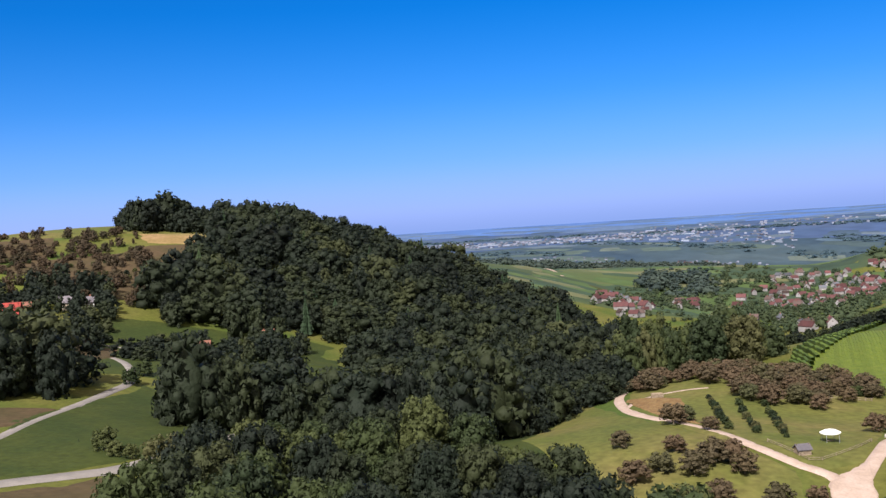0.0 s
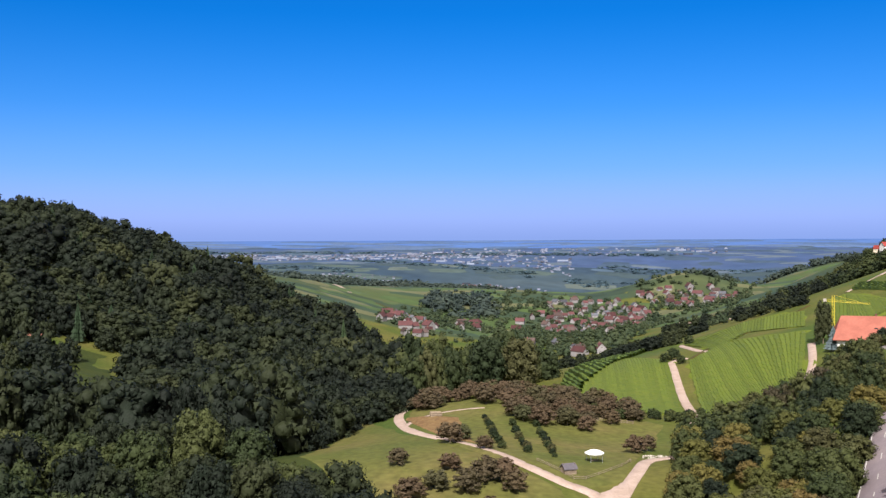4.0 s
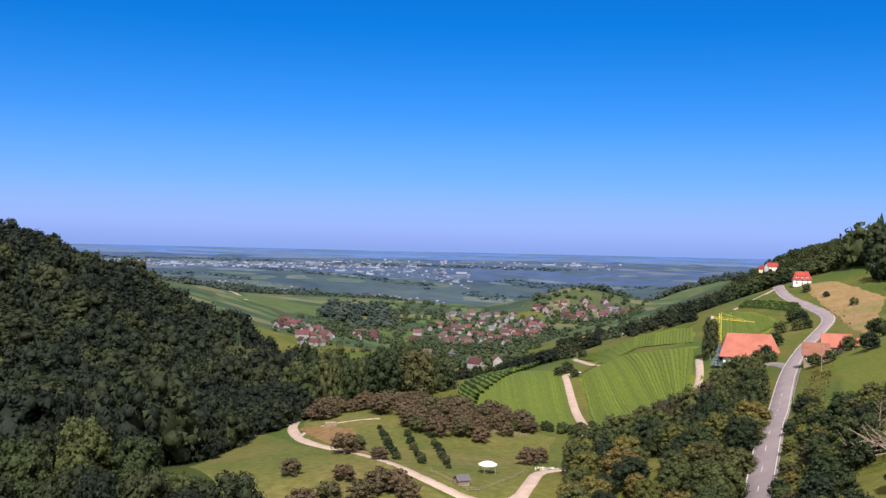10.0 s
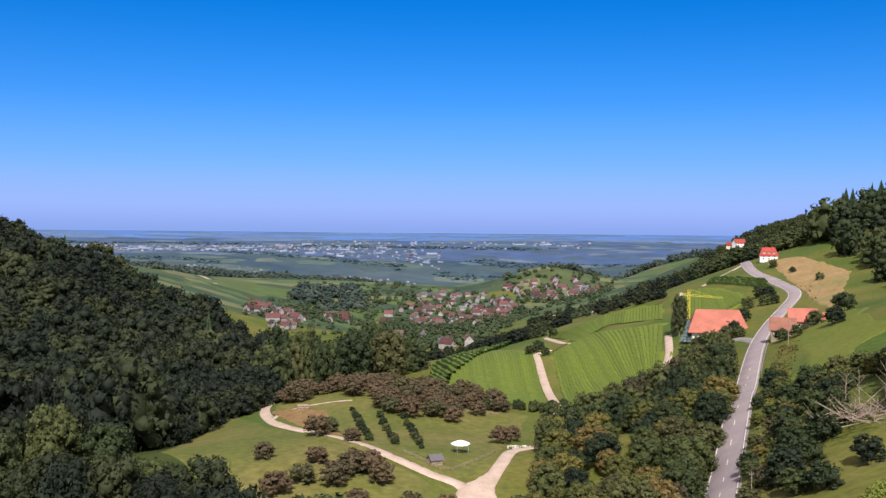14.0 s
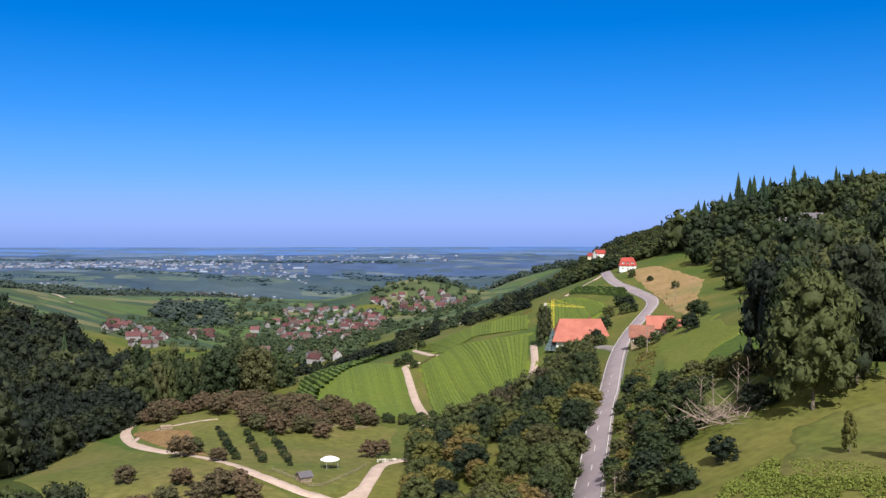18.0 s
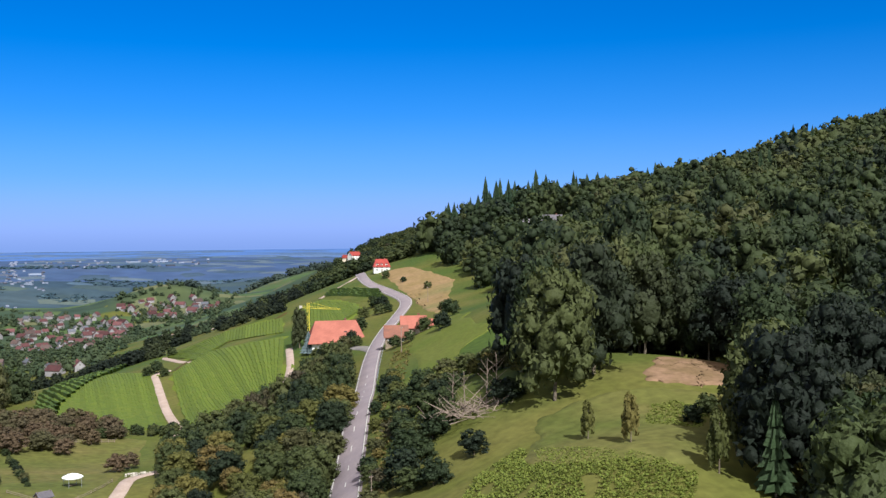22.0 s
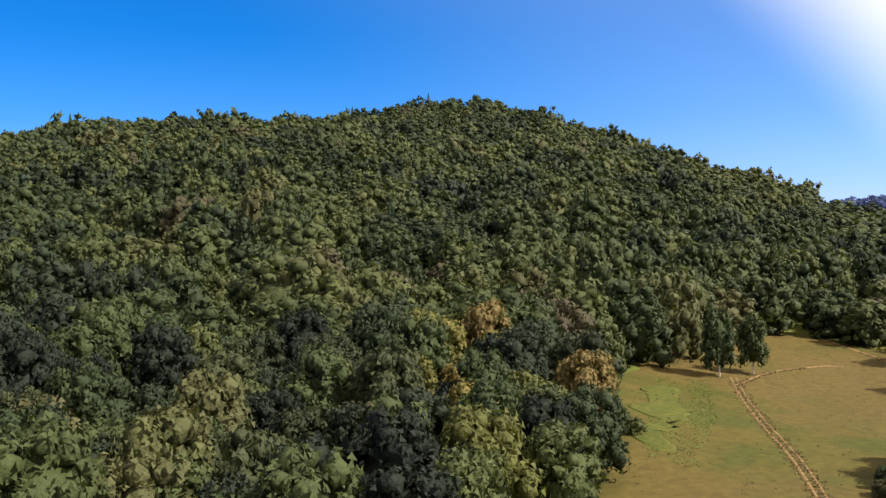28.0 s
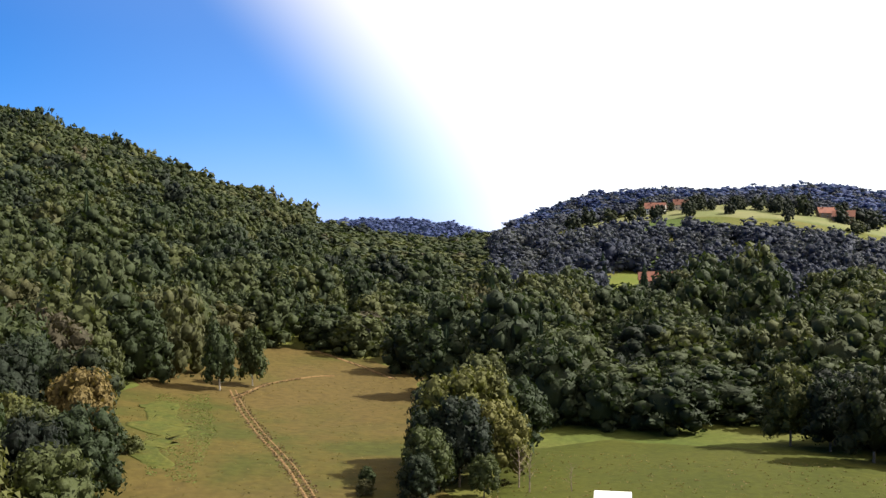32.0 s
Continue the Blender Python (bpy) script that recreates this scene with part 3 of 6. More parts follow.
def mosaic(name, b0, b1, d0, d1, count, wide, deep, mats, label, lift, seed):
    """Many small fields strewn over far land, joined into one sheet."""
    r = random.Random(seed)
    V, F, M = [], [], []
    for i in range(count):
        d = math.sqrt(r.uniform(d0 ** 2, d1 ** 2))
        b = r.uniform(b0, b1)
        x, y = plan(b, d)
        a = r.uniform(-0.6, 0.6) - radians(b)
        w, l = wide * r.uniform(0.4, 1.4), deep * r.uniform(0.4, 1.4)
        c, s = math.cos(a), math.sin(a)
        n, k = len(V), 4
        m = r.randrange(len(mats))
        for p in range(k):
            for q in range(k):
                u, v = (p / (k - 1) - 0.5) * w, (q / (k - 1) - 0.5) * l
                px, py = x + u * c - v * s, y + u * s + v * c
                rim = p in (0, k - 1) or q in (0, k - 1)
                V.append((px, py, 0.2 if rim else lift * r.uniform(0.9, 1.1) + i * 0.004))
        for p in range(k - 1):
            for q in range(k - 1):
                o = n + p * k + q
                F.append((o, o + k, o + k + 1, o + 1))
                M.append(m)
    V = np.array(V)
    V[:, 2] += height(V[:, 0], V[:, 1])
    me = mesh_of(name, V, F, mats, smooth=True)
    me.polygons.foreach_set("material_index", M)
    return tagged(new(name, me), label, "fields", kind="stuff")


def haze_tone(name, colour):
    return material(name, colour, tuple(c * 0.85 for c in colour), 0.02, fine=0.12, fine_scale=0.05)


mosaic("foothill_fields", -16, 15, 1250, 2560, 300, 95, 80, [haze_tone("hill_field", (0.065, 0.092, 0.037)), haze_tone("hill_field_dark", (0.037, 0.058, 0.034)), haze_tone("hill_field_pale", (0.102, 0.105, 0.054)), haze_tone("hill_vines", (0.058, 0.088, 0.031))], "patchwork of vineyards and fields on the foothills", 1.6, 31)
# fields of the plain carry the same blue haze in their tones
mosaic("plain_fields", -60, 28, 3050, 4300, 420, 150, 90, [haze_tone("plain_field", (0.057, 0.088, 0.131)), haze_tone("plain_field_dark", (0.041, 0.065, 0.105)), haze_tone("plain_field_pale", (0.078, 0.103, 0.140)), haze_tone("plain_wood", (0.039, 0.062, 0.099))], "patchwork of fields and woods on the plain, haze put into their colours", 3.6, 33)
mosaic("near_plain_fields", -45, 20, 2560, 3120, 90, 190, 110, [haze_tone("near_field", (0.060, 0.084, 0.080)), haze_tone("near_field_dark", (0.040, 0.060, 0.070)), haze_tone("near_field_pale", (0.085, 0.105, 0.098))], "patchwork of fields at the foot of the hills", 4.2, 37)
mosaic("plain_fields", -60, 28, 4250, 4900, 120, 420, 90, [haze_tone("horizon_field", (0.062, 0.101, 0.195)), haze_tone("horizon_field_dark", (0.056, 0.093, 0.183)), haze_tone("horizon_field_pale", (0.075, 0.113, 0.204))], "faint fields near the horizon, haze put into their colours", 5.0, 35)
patch("vineyard_ground", [(0.4, 335), (2.8, 331), (6.7, 331)], [(0.8, 440), (2.9, 525), (5.8, 455)], VINE_SOIL, "bright green vineyard slope", cells=36)
patch("vineyard_ground", [(7.7, 330), (10.6, 328), (12.9, 362)], [(6.9, 442), (9.0, 500), (13.2, 478)], VINE_SOIL, "bright green vineyard slope", cells=36)
patch("vineyard_ground", [(8.1, 468), (10.0, 520), (13.1, 492)], [(6.3, 548), (9.9, 590), (13.1, 560)], VINE_SOIL, "bright green vineyard slope", cells=30)
patch("vineyard_ground", [(13.8, 480), (16.3, 470), (17.6, 500)], [(13.7, 575), (15.2, 585), (17.2, 530)], VINE_SOIL, "green vineyard slope above the farm", cells=24)
patch("terrace_ground", [(15.3, 588), (17.2, 535), (18.9, 520)], [(15.8, 612), (17.2, 625), (18.4, 560)], GRASS, "grassy vineyard terraces below the road", cells=20)
patch("fallow_field", [(20.4, 500), (21.2, 440), (22.0, 415)], [(18.35, 622), (20.2, 612), (23.0, 530)], FALLOW, "tan stubble field beside the road bend", cells=24)
patch("meadow", [(19.2, 200), (21.0, 215), (22.5, 232)], [(20.9, 420), (22.0, 400), (23.9, 345)], MEADOW, "green mown meadow on the slope", cells=30)
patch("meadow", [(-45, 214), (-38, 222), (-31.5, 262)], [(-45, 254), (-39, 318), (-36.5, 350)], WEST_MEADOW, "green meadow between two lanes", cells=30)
patch("fallow_field", [(-46, 262), (-42.5, 276)], [(-46, 310), (-40.5, 300)], ORCHARD_SOIL, "brown ploughed field beside the lane", cells=14)
patch("fallow_field", [(-45, 178), (-41, 182), (-37.8, 190)], [(-45, 205), (-41, 207), (-38, 212)], ORCHARD_SOIL, "brown ploughed field below the road", cells=14)
patch("meadow", [(-46, 560), (-41.5, 560)], [(-46, 660), (-41.5, 650)], MEADOW, "bright green orchard meadow", lift=0.5, cells=14)
patch("orchard_ground", [(-46, 575), (-40, 570), (-36, 565), (-33.5, 630)], [(-46, 690), (-40, 700), (-35, 745), (-32, 750)], ORCHARD_SOIL, "tan dry orchard slope", cells=26)
patch("dry_field", [(-46, 690), (-40.5, 690)], [(-46, 800), (-40, 790)], ORCHARD_SOIL, "dry brown grass on the hill shoulder", cells=16)
patch("dry_field", [(-46, 780), (-40, 785), (-35.5, 792)], [(-46, 870), (-40, 868), (-35.5, 862)], KNOLL_GRASS, "olive grass on the open hilltop", cells=20)
patch("dry_field", [(-35.8, 752), (-31.5, 745)], [(-36, 790), (-31.5, 790)], FALLOW, "dry yellow field under the hilltop wood", cells=16)
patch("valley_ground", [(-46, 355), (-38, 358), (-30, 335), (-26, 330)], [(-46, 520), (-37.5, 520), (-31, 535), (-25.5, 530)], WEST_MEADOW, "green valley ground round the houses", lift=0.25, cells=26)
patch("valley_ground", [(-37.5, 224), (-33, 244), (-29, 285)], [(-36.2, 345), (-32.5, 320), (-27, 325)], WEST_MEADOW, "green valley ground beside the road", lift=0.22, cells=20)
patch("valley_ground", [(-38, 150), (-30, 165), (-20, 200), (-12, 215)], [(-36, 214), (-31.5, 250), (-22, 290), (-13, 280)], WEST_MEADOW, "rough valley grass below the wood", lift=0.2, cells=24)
patch("dry_field", [(-46, 395), (-41, 400), (-37.8, 398)], [(-46, 470), (-41, 465), (-37, 455)], ORCHARD_SOIL, "dry grassy orchard ground", lift=0.45, cells=18)
patch("knoll_ground", [(-9.2, 300), (-6.3, 250), (-2.5, 226), (0.3, 214), (3.4, 224)], [(-9.0, 345), (-6, 355), (-2, 352), (1.0, 340), (5.8, 312)], KNOLL_GRASS, "olive and tan rough grass on the knoll", cells=34, ragged=0.02)
patch("knoll_ground", [(-15.5, 255), (-12, 208), (-5, 188), (1.0, 188)], [(-11.6, 352), (-9.6, 295), (-6.2, 248), (0.2, 213)], KNOLL_GRASS, "olive rough grass on the flank of the knoll", cells=30, ragged=0.02)
patch("orchard_ground", [(-9.0, 305), (-6.5, 262), (-4.5, 252)], [(-9.3, 320), (-7.5, 312), (-6.0, 305)], EARTH, "bare reddish earth beside the track", lift=0.5, cells=14)
patch("dry_meadow", [(75.8, 145), (83, 127), (97.6, 148)], [(75.8, 258), (86, 352), (95, 322)], DRY_GRASS, "dry yellow meadow with an earth track", cells=44)
patch("meadow", [(97, 140), (108, 140), (122, 150)], [(100, 205), (109, 210), (121, 182)], SUNNY_MEADOW, "bright green meadow before the wood", cells=30)
patch("wet_hollow", [(78.6, 182), (79.6, 178), (80.8, 180)], [(79.6, 248), (80.8, 256), (82.0, 250)], DAMP_GRASS, "lush green damp hollow in the dry meadow", lift=0.45, cells=22, ragged=0.09)
patch("slope_meadow", [(26.3, 136), (31, 126), (37.5, 126)], [(27.6, 160), (32, 168), (38, 169)], KNOLL_GRASS, "olive and tan dry grass on the slope meadow", cells=24)
patch("sand_bank", [(33.9, 171), (36.0, 170), (38.4, 172)], [(33.9, 187), (36.2, 192), (38.6, 188)], SAND, "bare sandy earth at the edge of the wood", lift=0.2, cells=24, ragged=0.11)
patch("bare_soil", [(23.3, 118), (24.2, 116)], [(23.4, 127), (24.0, 128)], SAND, "patch of bare red soil", lift=0.4, cells=8)
for near_edge, far_edge, mat, label in [
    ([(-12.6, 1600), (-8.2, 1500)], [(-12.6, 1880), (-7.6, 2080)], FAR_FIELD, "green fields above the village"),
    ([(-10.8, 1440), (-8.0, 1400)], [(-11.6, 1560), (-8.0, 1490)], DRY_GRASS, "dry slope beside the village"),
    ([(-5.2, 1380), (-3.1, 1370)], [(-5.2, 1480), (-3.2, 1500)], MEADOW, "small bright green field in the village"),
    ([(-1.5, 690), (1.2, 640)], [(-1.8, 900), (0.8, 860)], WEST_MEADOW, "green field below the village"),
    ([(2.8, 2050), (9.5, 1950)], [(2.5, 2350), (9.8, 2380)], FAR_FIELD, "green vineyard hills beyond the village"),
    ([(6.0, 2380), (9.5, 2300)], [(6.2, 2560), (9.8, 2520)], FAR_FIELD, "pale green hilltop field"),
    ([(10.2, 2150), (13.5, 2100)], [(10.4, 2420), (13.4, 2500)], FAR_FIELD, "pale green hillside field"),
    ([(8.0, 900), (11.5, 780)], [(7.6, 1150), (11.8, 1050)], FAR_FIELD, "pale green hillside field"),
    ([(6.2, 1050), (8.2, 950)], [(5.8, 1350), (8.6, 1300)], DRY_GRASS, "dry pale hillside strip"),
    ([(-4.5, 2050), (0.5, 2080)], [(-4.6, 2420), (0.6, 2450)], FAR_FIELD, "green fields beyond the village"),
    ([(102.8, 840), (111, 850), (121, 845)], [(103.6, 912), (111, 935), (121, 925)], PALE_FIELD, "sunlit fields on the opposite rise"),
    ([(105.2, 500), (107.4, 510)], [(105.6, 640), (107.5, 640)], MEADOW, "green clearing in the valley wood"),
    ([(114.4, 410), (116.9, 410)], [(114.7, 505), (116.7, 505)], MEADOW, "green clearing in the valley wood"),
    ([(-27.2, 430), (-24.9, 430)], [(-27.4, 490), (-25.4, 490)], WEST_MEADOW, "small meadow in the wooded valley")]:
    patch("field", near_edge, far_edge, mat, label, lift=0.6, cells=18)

# roads and tracks -------------------------------------------------------
ROAD = [(14.8, 100), (15.4, 122), (16.1, 150), (16.65, 188), (17.2, 229), (17.75, 303), (18.2, 362), (18.75, 402), (19.6, 450), (20.02, 482), (19.85, 508), (18.95, 545), (18.05, 580), (17.6, 618), (17.4, 680)]
road = tagged(new("road", ribbon(ROAD, 5.6, ASPHALT, 0.38)), "grey two-lane country road with white edge lines", "road", kind="structure")
for s in (-2.62, 2.62):
    line = tagged(new("edge_line", ribbon(ROAD, 0.16, LINE_PAINT, 0.45, side=s, thick=0.02)), "white painted edge line", "road marking", kind="structure")
for i in range(16):
    d = 108 + i * 13
    b = float(np.interp(d, [p[1] for p in ROAD[:8]], [p[0] for p in ROAD[:8]]))
    e = float(np.interp(d + 3.5, [p[1] for p in ROAD[:8]], [p[0] for p in ROAD[:8]]))
    tagged(new("centre_dash", ribbon([(b, d), (e, d + 3.5)], 0.13, LINE_PAINT, 0.46, thick=0.01)), "white dash of the centre line", "road marking", kind="structure")


def track(points, width, mat, label, lift=0.3, step=4.0, name="track"):
    return tagged(new(name, ribbon(points, width, mat, lift, step=step, thick=0.25)), label, "track", kind="structure")


track([(18.15, 362), (17.6, 380), (16.9, 392)], 3.2, PALE_ROAD, "pale farm drive off the road")
track([(-46, 208), (-44, 211), (-40.6, 213.5), (-37.5, 219), (-34.3, 237), (-32.1, 259), (-30.2, 290), (-27, 300)], 5.0, PALE_ROAD, "pale asphalt valley road", name="road")
track([(-46, 240), (-43.8, 256), (-41.5, 284), (-38.3, 328), (-37.0, 350), (-37.1, 385), (-38.5, 440)], 3.0, PALE_ROAD, "narrow pale lane along the meadow")
track([(-36.5, 455), (-34.8, 458), (-33.0, 440), (-31.1, 465), (-29, 490)], 3.5, PALE_ROAD, "pale lane past the farm buildings")
track([(-46, 455), (-41, 470), (-37.2, 462)], 3.0, PALE_ROAD, "pale lane below the houses")
track([(3.1, 196), (2.6, 206), (1.6, 214), (0.2, 217.5), (-1.2, 223), (-2.7, 231), (-4.4, 244), (-6.0, 257.5), (-7.6, 272), (-8.9, 290), (-9.5, 315), (-9.5, 335), (-9.0, 352)], 2.8, GRAVEL, "pale gravel farm track curving over the knoll")
track([(-9.2, 298), (-8.3, 312), (-6.0, 317), (-4.6, 318)], 2.2, GRAVEL, "pale gravel spur of the farm track")
patch("gravel_yard", [(1.2, 193), (2.6, 190), (3.9, 194)], [(1.2, 215), (2.6, 219), (3.7, 228)], GRAVEL, "pale gravel fork where two tracks meet", lift=0.42, cells=12, category="track")
track([(3.2, 214), (4.1, 232), (4.7, 246), (6.4, 256), (7.2, 290), (7.2, 312), (7.16, 330), (6.57, 376), (6.1, 425), (6.0, 447), (6.8, 452)], 2.8, GRAVEL, "pale gravel track through the vineyard")
patch("gravel_yard", [(5.9, 249), (7.0, 249)], [(5.9, 262), (7.0, 264)], GRAVEL, "pale gravel turning place", lift=0.4, cells=8, category="track")
track([(12.2, 330), (13.05, 363), (13.4, 400), (13.35, 435)], 2.6, GRAVEL, "pale gravel path beside the farm")
track([(8.0, 464), (7.3, 480), (6.55, 528), (6.6, 545)], 2.4, GRAVEL, "pale vineyard path")
track([(7.0, 447), (9.0, 505), (11.2, 533), (13.2, 575)], 2.2, DRY_GRASS, "grassy strip between two vineyards")
track([(15.1, 588), (15.7, 600), (16.8, 628), (17.4, 650)], 2.2, GRAVEL, "pale terrace path")
RUT = [(89.2, 150), (88.7, 158), (88.35, 165), (87.6, 180), (86.7, 197), (85.9, 214), (85.3, 232), (84.9, 245), (84.3, 274)]
for wide, off in ((0.5, -0.7), (0.35, 0.7)):
    tagged(new("rut", ribbon(RUT, wide, EARTH, 0.36, side=off, step=2.0, thick=0.2)), "dark broken rut of an earth track", "track", kind="structure")
track([(84.4, 262), (86.2, 285), (88.8, 300), (90, 302)], 0.9, EARTH, "dark rut in the dry meadow", lift=0.4, step=2.0)
track([(88.9, 348), (90.2, 335), (91.6, 320), (93.4, 298)], 1.2, EARTH, "dark earth ditch at the meadow's end", lift=0.4, step=2.0)
track([(-14.6, 2030), (-13.4, 1780), (-12.3, 1590)], 6.0, GRAVEL, "pale road over a far ridge", lift=1.0, step=20.0)
track([(9.6, 830), (7.0, 1050), (6.4, 1250), (8.5, 1400)], 5.0, GRAVEL, "pale hillside road", lift=0.8, step=20.0)

# woods ------------------------------------------------------------------
rng = np.random.default_rng(7)
MEDIUM = [crown_shape(rng, 760, 0.036, 12, loose=0.35, narrow=n) for n in (1.0, 0.9, 1.05, 0.8, 1.0, 0.95, 1.1)]
COARSE = [crown_shape(rng, 180, 0.06, 9, loose=0.35, narrow=n) for n in (1.0, 0.9, 1.05, 0.75, 1.0, 0.95, 1.1, 0.85)]
BROAD = [crown_shape(rng, 430, 0.044, 13, loose=0.35, narrow=n) for n in (1.0, 0.9, 1.05, 0.8, 1.0, 1.1)]
TINY = [crown_shape(rng, 36, 0.1, 4, loose=0.3) for _ in range(6)]
CONIFER = [spruce_shape(rng) for _ in range(5)]

LEFT_HILL = [(-37.0, 505), (-36.0, 560), (-34.0, 620), (-32.4, 690), (-31.8, 745), (-31.2, 780), (-34, 795), (-36.6, 800), (-36.6, 860), (-25, 900), (-15, 905), (-12, 905), (-11, 720), (-11, 560), (-20, 530), (-25, 540), (-28.2, 540), (-31, 525), (-34, 510)]
VALLEY = [(-24.6, 400), (-24.0, 500), (-20, 535), (-9, 560), (-9, 330), (-13.5, 300), (-16.5, 262), (-22, 262), (-26.5, 300)]
CLUMP = [(-36.4, 270), (-36.0, 300), (-33, 315), (-28.5, 330), (-26.5, 320), (-27.5, 292), (-30, 285), (-32.5, 266)]
CLUMP_WEST = [(-46, 318), (-46, 345), (-41, 352), (-38.6, 355), (-38.8, 340), (-41, 310)]
NEAR_WEST = [(-37.5, 120), (-37.2, 172), (-35, 190), (-32, 208), (-29.5, 222), (-26, 236), (-22, 242), (-18.5, 224), (-15.5, 204), (-12, 190), (-8.5, 174), (-5, 120), (-8, 95), (-37, 95)]
SPUR = [(-16.5, 262), (-14.4, 272), (-12.6, 310), (-11.2, 350), (-8.2, 372), (-4, 380), (-1.5, 385), (-1.2, 440), (-3, 500), (-9, 560), (-11, 540), (-15, 420), (-16, 330)]
ROAD_WOOD = [(5.0, 200), (5.2, 232), (6.2, 243), (7.6, 258), (8.2, 300), (10.4, 318), (12.4, 325), (13.8, 355), (15.2, 378), (16.9, 376), (16.9, 300), (16.2, 232), (15.3, 190), (14.3, 150), (13.4, 120), (8, 120), (5.3, 160)]
SCRUB = [(17.3, 140), (17.6, 165), (17.9, 195), (18.3, 235), (18.7, 290), (19.3, 300), (19.5, 222), (21, 222), (24.5, 235), (26.5, 210), (26.6, 162), (25, 155), (23.5, 146), (20, 138)]
HILLSIDE = [(20.5, 760), (21.5, 640), (23, 560), (24.6, 470), (26.8, 400), (27.4, 330), (27.4, 235), (26.4, 180), (26.4, 168), (28, 165), (31, 170), (33.4, 178), (34, 192), (38.6, 196), (39.6, 180), (40.3, 130), (41, 95), (70, 95), (75.5, 130), (77.0, 165), (76, 215), (76.5, 250), (80, 270), (83, 285), (85.5, 345), (88, 356), (92, 340), (94.8, 300), (96, 235), (101, 215), (108, 222), (116, 200), (122, 186), (130, 190), (130, 1180), (104, 1190), (99, 1050), (94, 960), (88, 960), (82, 1120), (76, 1290), (62, 1290), (48, 1130), (36, 960), (27, 860)]
RISE = [(102, 785), (106, 805), (113, 785), (121, 800), (131, 800), (131, 940), (103.0, 925)]
CLEARING = [(105.0, 430), (107.6, 440), (109.8, 480), (109.5, 600), (107.6, 640), (105.4, 640)]
RIDGE_YARD = [(26.6, 570), (29.4, 575), (29.6, 665), (26.4, 660)]
CLEARING_EAST = [(114.2, 350), (117.0, 350), (116.8, 510), (114.6, 510)]
EAST_HILL = [(11.5, 900), (14, 760), (17.2, 680), (20.4, 660), (20.6, 800), (24, 1300), (26, 1700), (21, 1750), (16.5, 1480), (13, 1300)]
FAR_EAST = [(10.4, 2390), (11.6, 2330), (13, 2290), (15.5, 2290), (17, 2180), (17.6, 2430), (10.6, 2450)]
SADDLE = [(87, 1700), (101, 1700), (101, 2480), (87, 2480)]
SPRUCES = [(22.5, 690), (24.6, 700), (27, 730), (30.5, 790), (34.5, 850), (36, 900), (33, 900), (28, 830), (22, 780)]


def hillside_woods():
    near = scatter(HILLSIDE, 9.6, rng)
    far = scatter(HILLSIDE, 15.0, rng, [RISE, CLEARING, CLEARING_EAST, RIDGE_YARD])
    return near[near[:, 1] < 215], far[(far[:, 1] >= 215) & (far[:, 1] < 480)], far[far[:, 1] >= 480]


# backlit shade and blue haze of the valley, put into the leaf colour
SHADE_HAZE_LEAF = foliage("shade_and_haze_leaf", [(0.0, (0.019, 0.024, 0.048)), (0.6, (0.031, 0.036, 0.057)), (1.0, (0.048, 0.052, 0.060))], "tint", speckle=0.1, relief_depth=0.3)
hill_near, hill_mid, hill_far = hillside_woods()
close = hill_mid[:, 1] < 330
woods("hillside_woods", hill_mid[close], MEDIUM, 20, 18.5, WOOD_GREENS, rng, "dense green broadleaf wood covering the hillside")
woods("hillside_woods", hill_mid[~close], BROAD, 20, 18.5, WOOD_GREENS, rng, "dense green broadleaf wood covering the hillside")
east = hill_far[:, 0] > 99
high = hill_far[:, 1] > 760
notch = (hill_far[:, 0] > 88.5) & ~east & (hill_far[:, 1] > 560)
woods("saddle_side_woods", hill_far[notch], TINY, 9, 18, WOOD_GREENS, rng, "low green wood running down to the saddle", gaps=0.0)
woods("upper_woods", hill_far[~east & ~high & ~notch], COARSE, 18, 18, WOOD_GREENS, rng, "green and turning broadleaf wood on the upper slope")
woods("summit_woods", hill_far[~east & high & ~notch], TINY, 18, 18, WOOD_GREENS, rng, "green broadleaf wood up to the summit")
woods("valley_side_woods", hill_far[east & ~high], COARSE, 14, 18, SHADE_HAZE_LEAF, rng, "wood on the opposite valley side, shade and haze put into its colour", spread=0.3, gaps=0.0)
woods("valley_head_woods", hill_far[east & high], TINY, 10.5, 17, SHADE_HAZE_LEAF, rng, "wood at the head of the valley, shade and haze put into its colour", spread=0.3, gaps=0.0)
pine = (rng.random(len(hill_far)) < 0.04) & ~east & ~notch
woods("scattered_conifers", hill_far[pine] + rng.uniform(-0.2, 0.2, (pine.sum(), 2)), CONIFER, 19, 7.5, WOOD_NEEDLE, rng, "dark conifers scattered through the wood", sink=0.02)
pine = rng.random(len(hill_mid)) < 0.04
woods("scattered_conifers", hill_mid[pine] + rng.uniform(-0.3, 0.3, (pine.sum(), 2)), CONIFER, 19, 8, WOOD_NEEDLE, rng, "dark conifers scattered through the wood", sink=0.02)
woods("ridge_conifers", scatter(SPRUCES, 10, rng), CONIFER, 22.5, 10, WOOD_NEEDLE, rng, "row of dark spruces along the ridge", sink=0.02, spread=0.35, gaps=0.3)
# shade on this hillside sits in the leaf colour, not in the sun
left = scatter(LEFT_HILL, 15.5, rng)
woods("left_hill_woods", left, BROAD, 19, 22, WOOD_DEEP, rng, "dark green wood covering the hill across the valley, shade put into its colour", spread=0.5, gaps=0.1)
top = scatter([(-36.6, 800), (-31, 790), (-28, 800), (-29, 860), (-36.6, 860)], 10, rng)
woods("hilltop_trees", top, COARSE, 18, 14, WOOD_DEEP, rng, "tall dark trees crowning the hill")
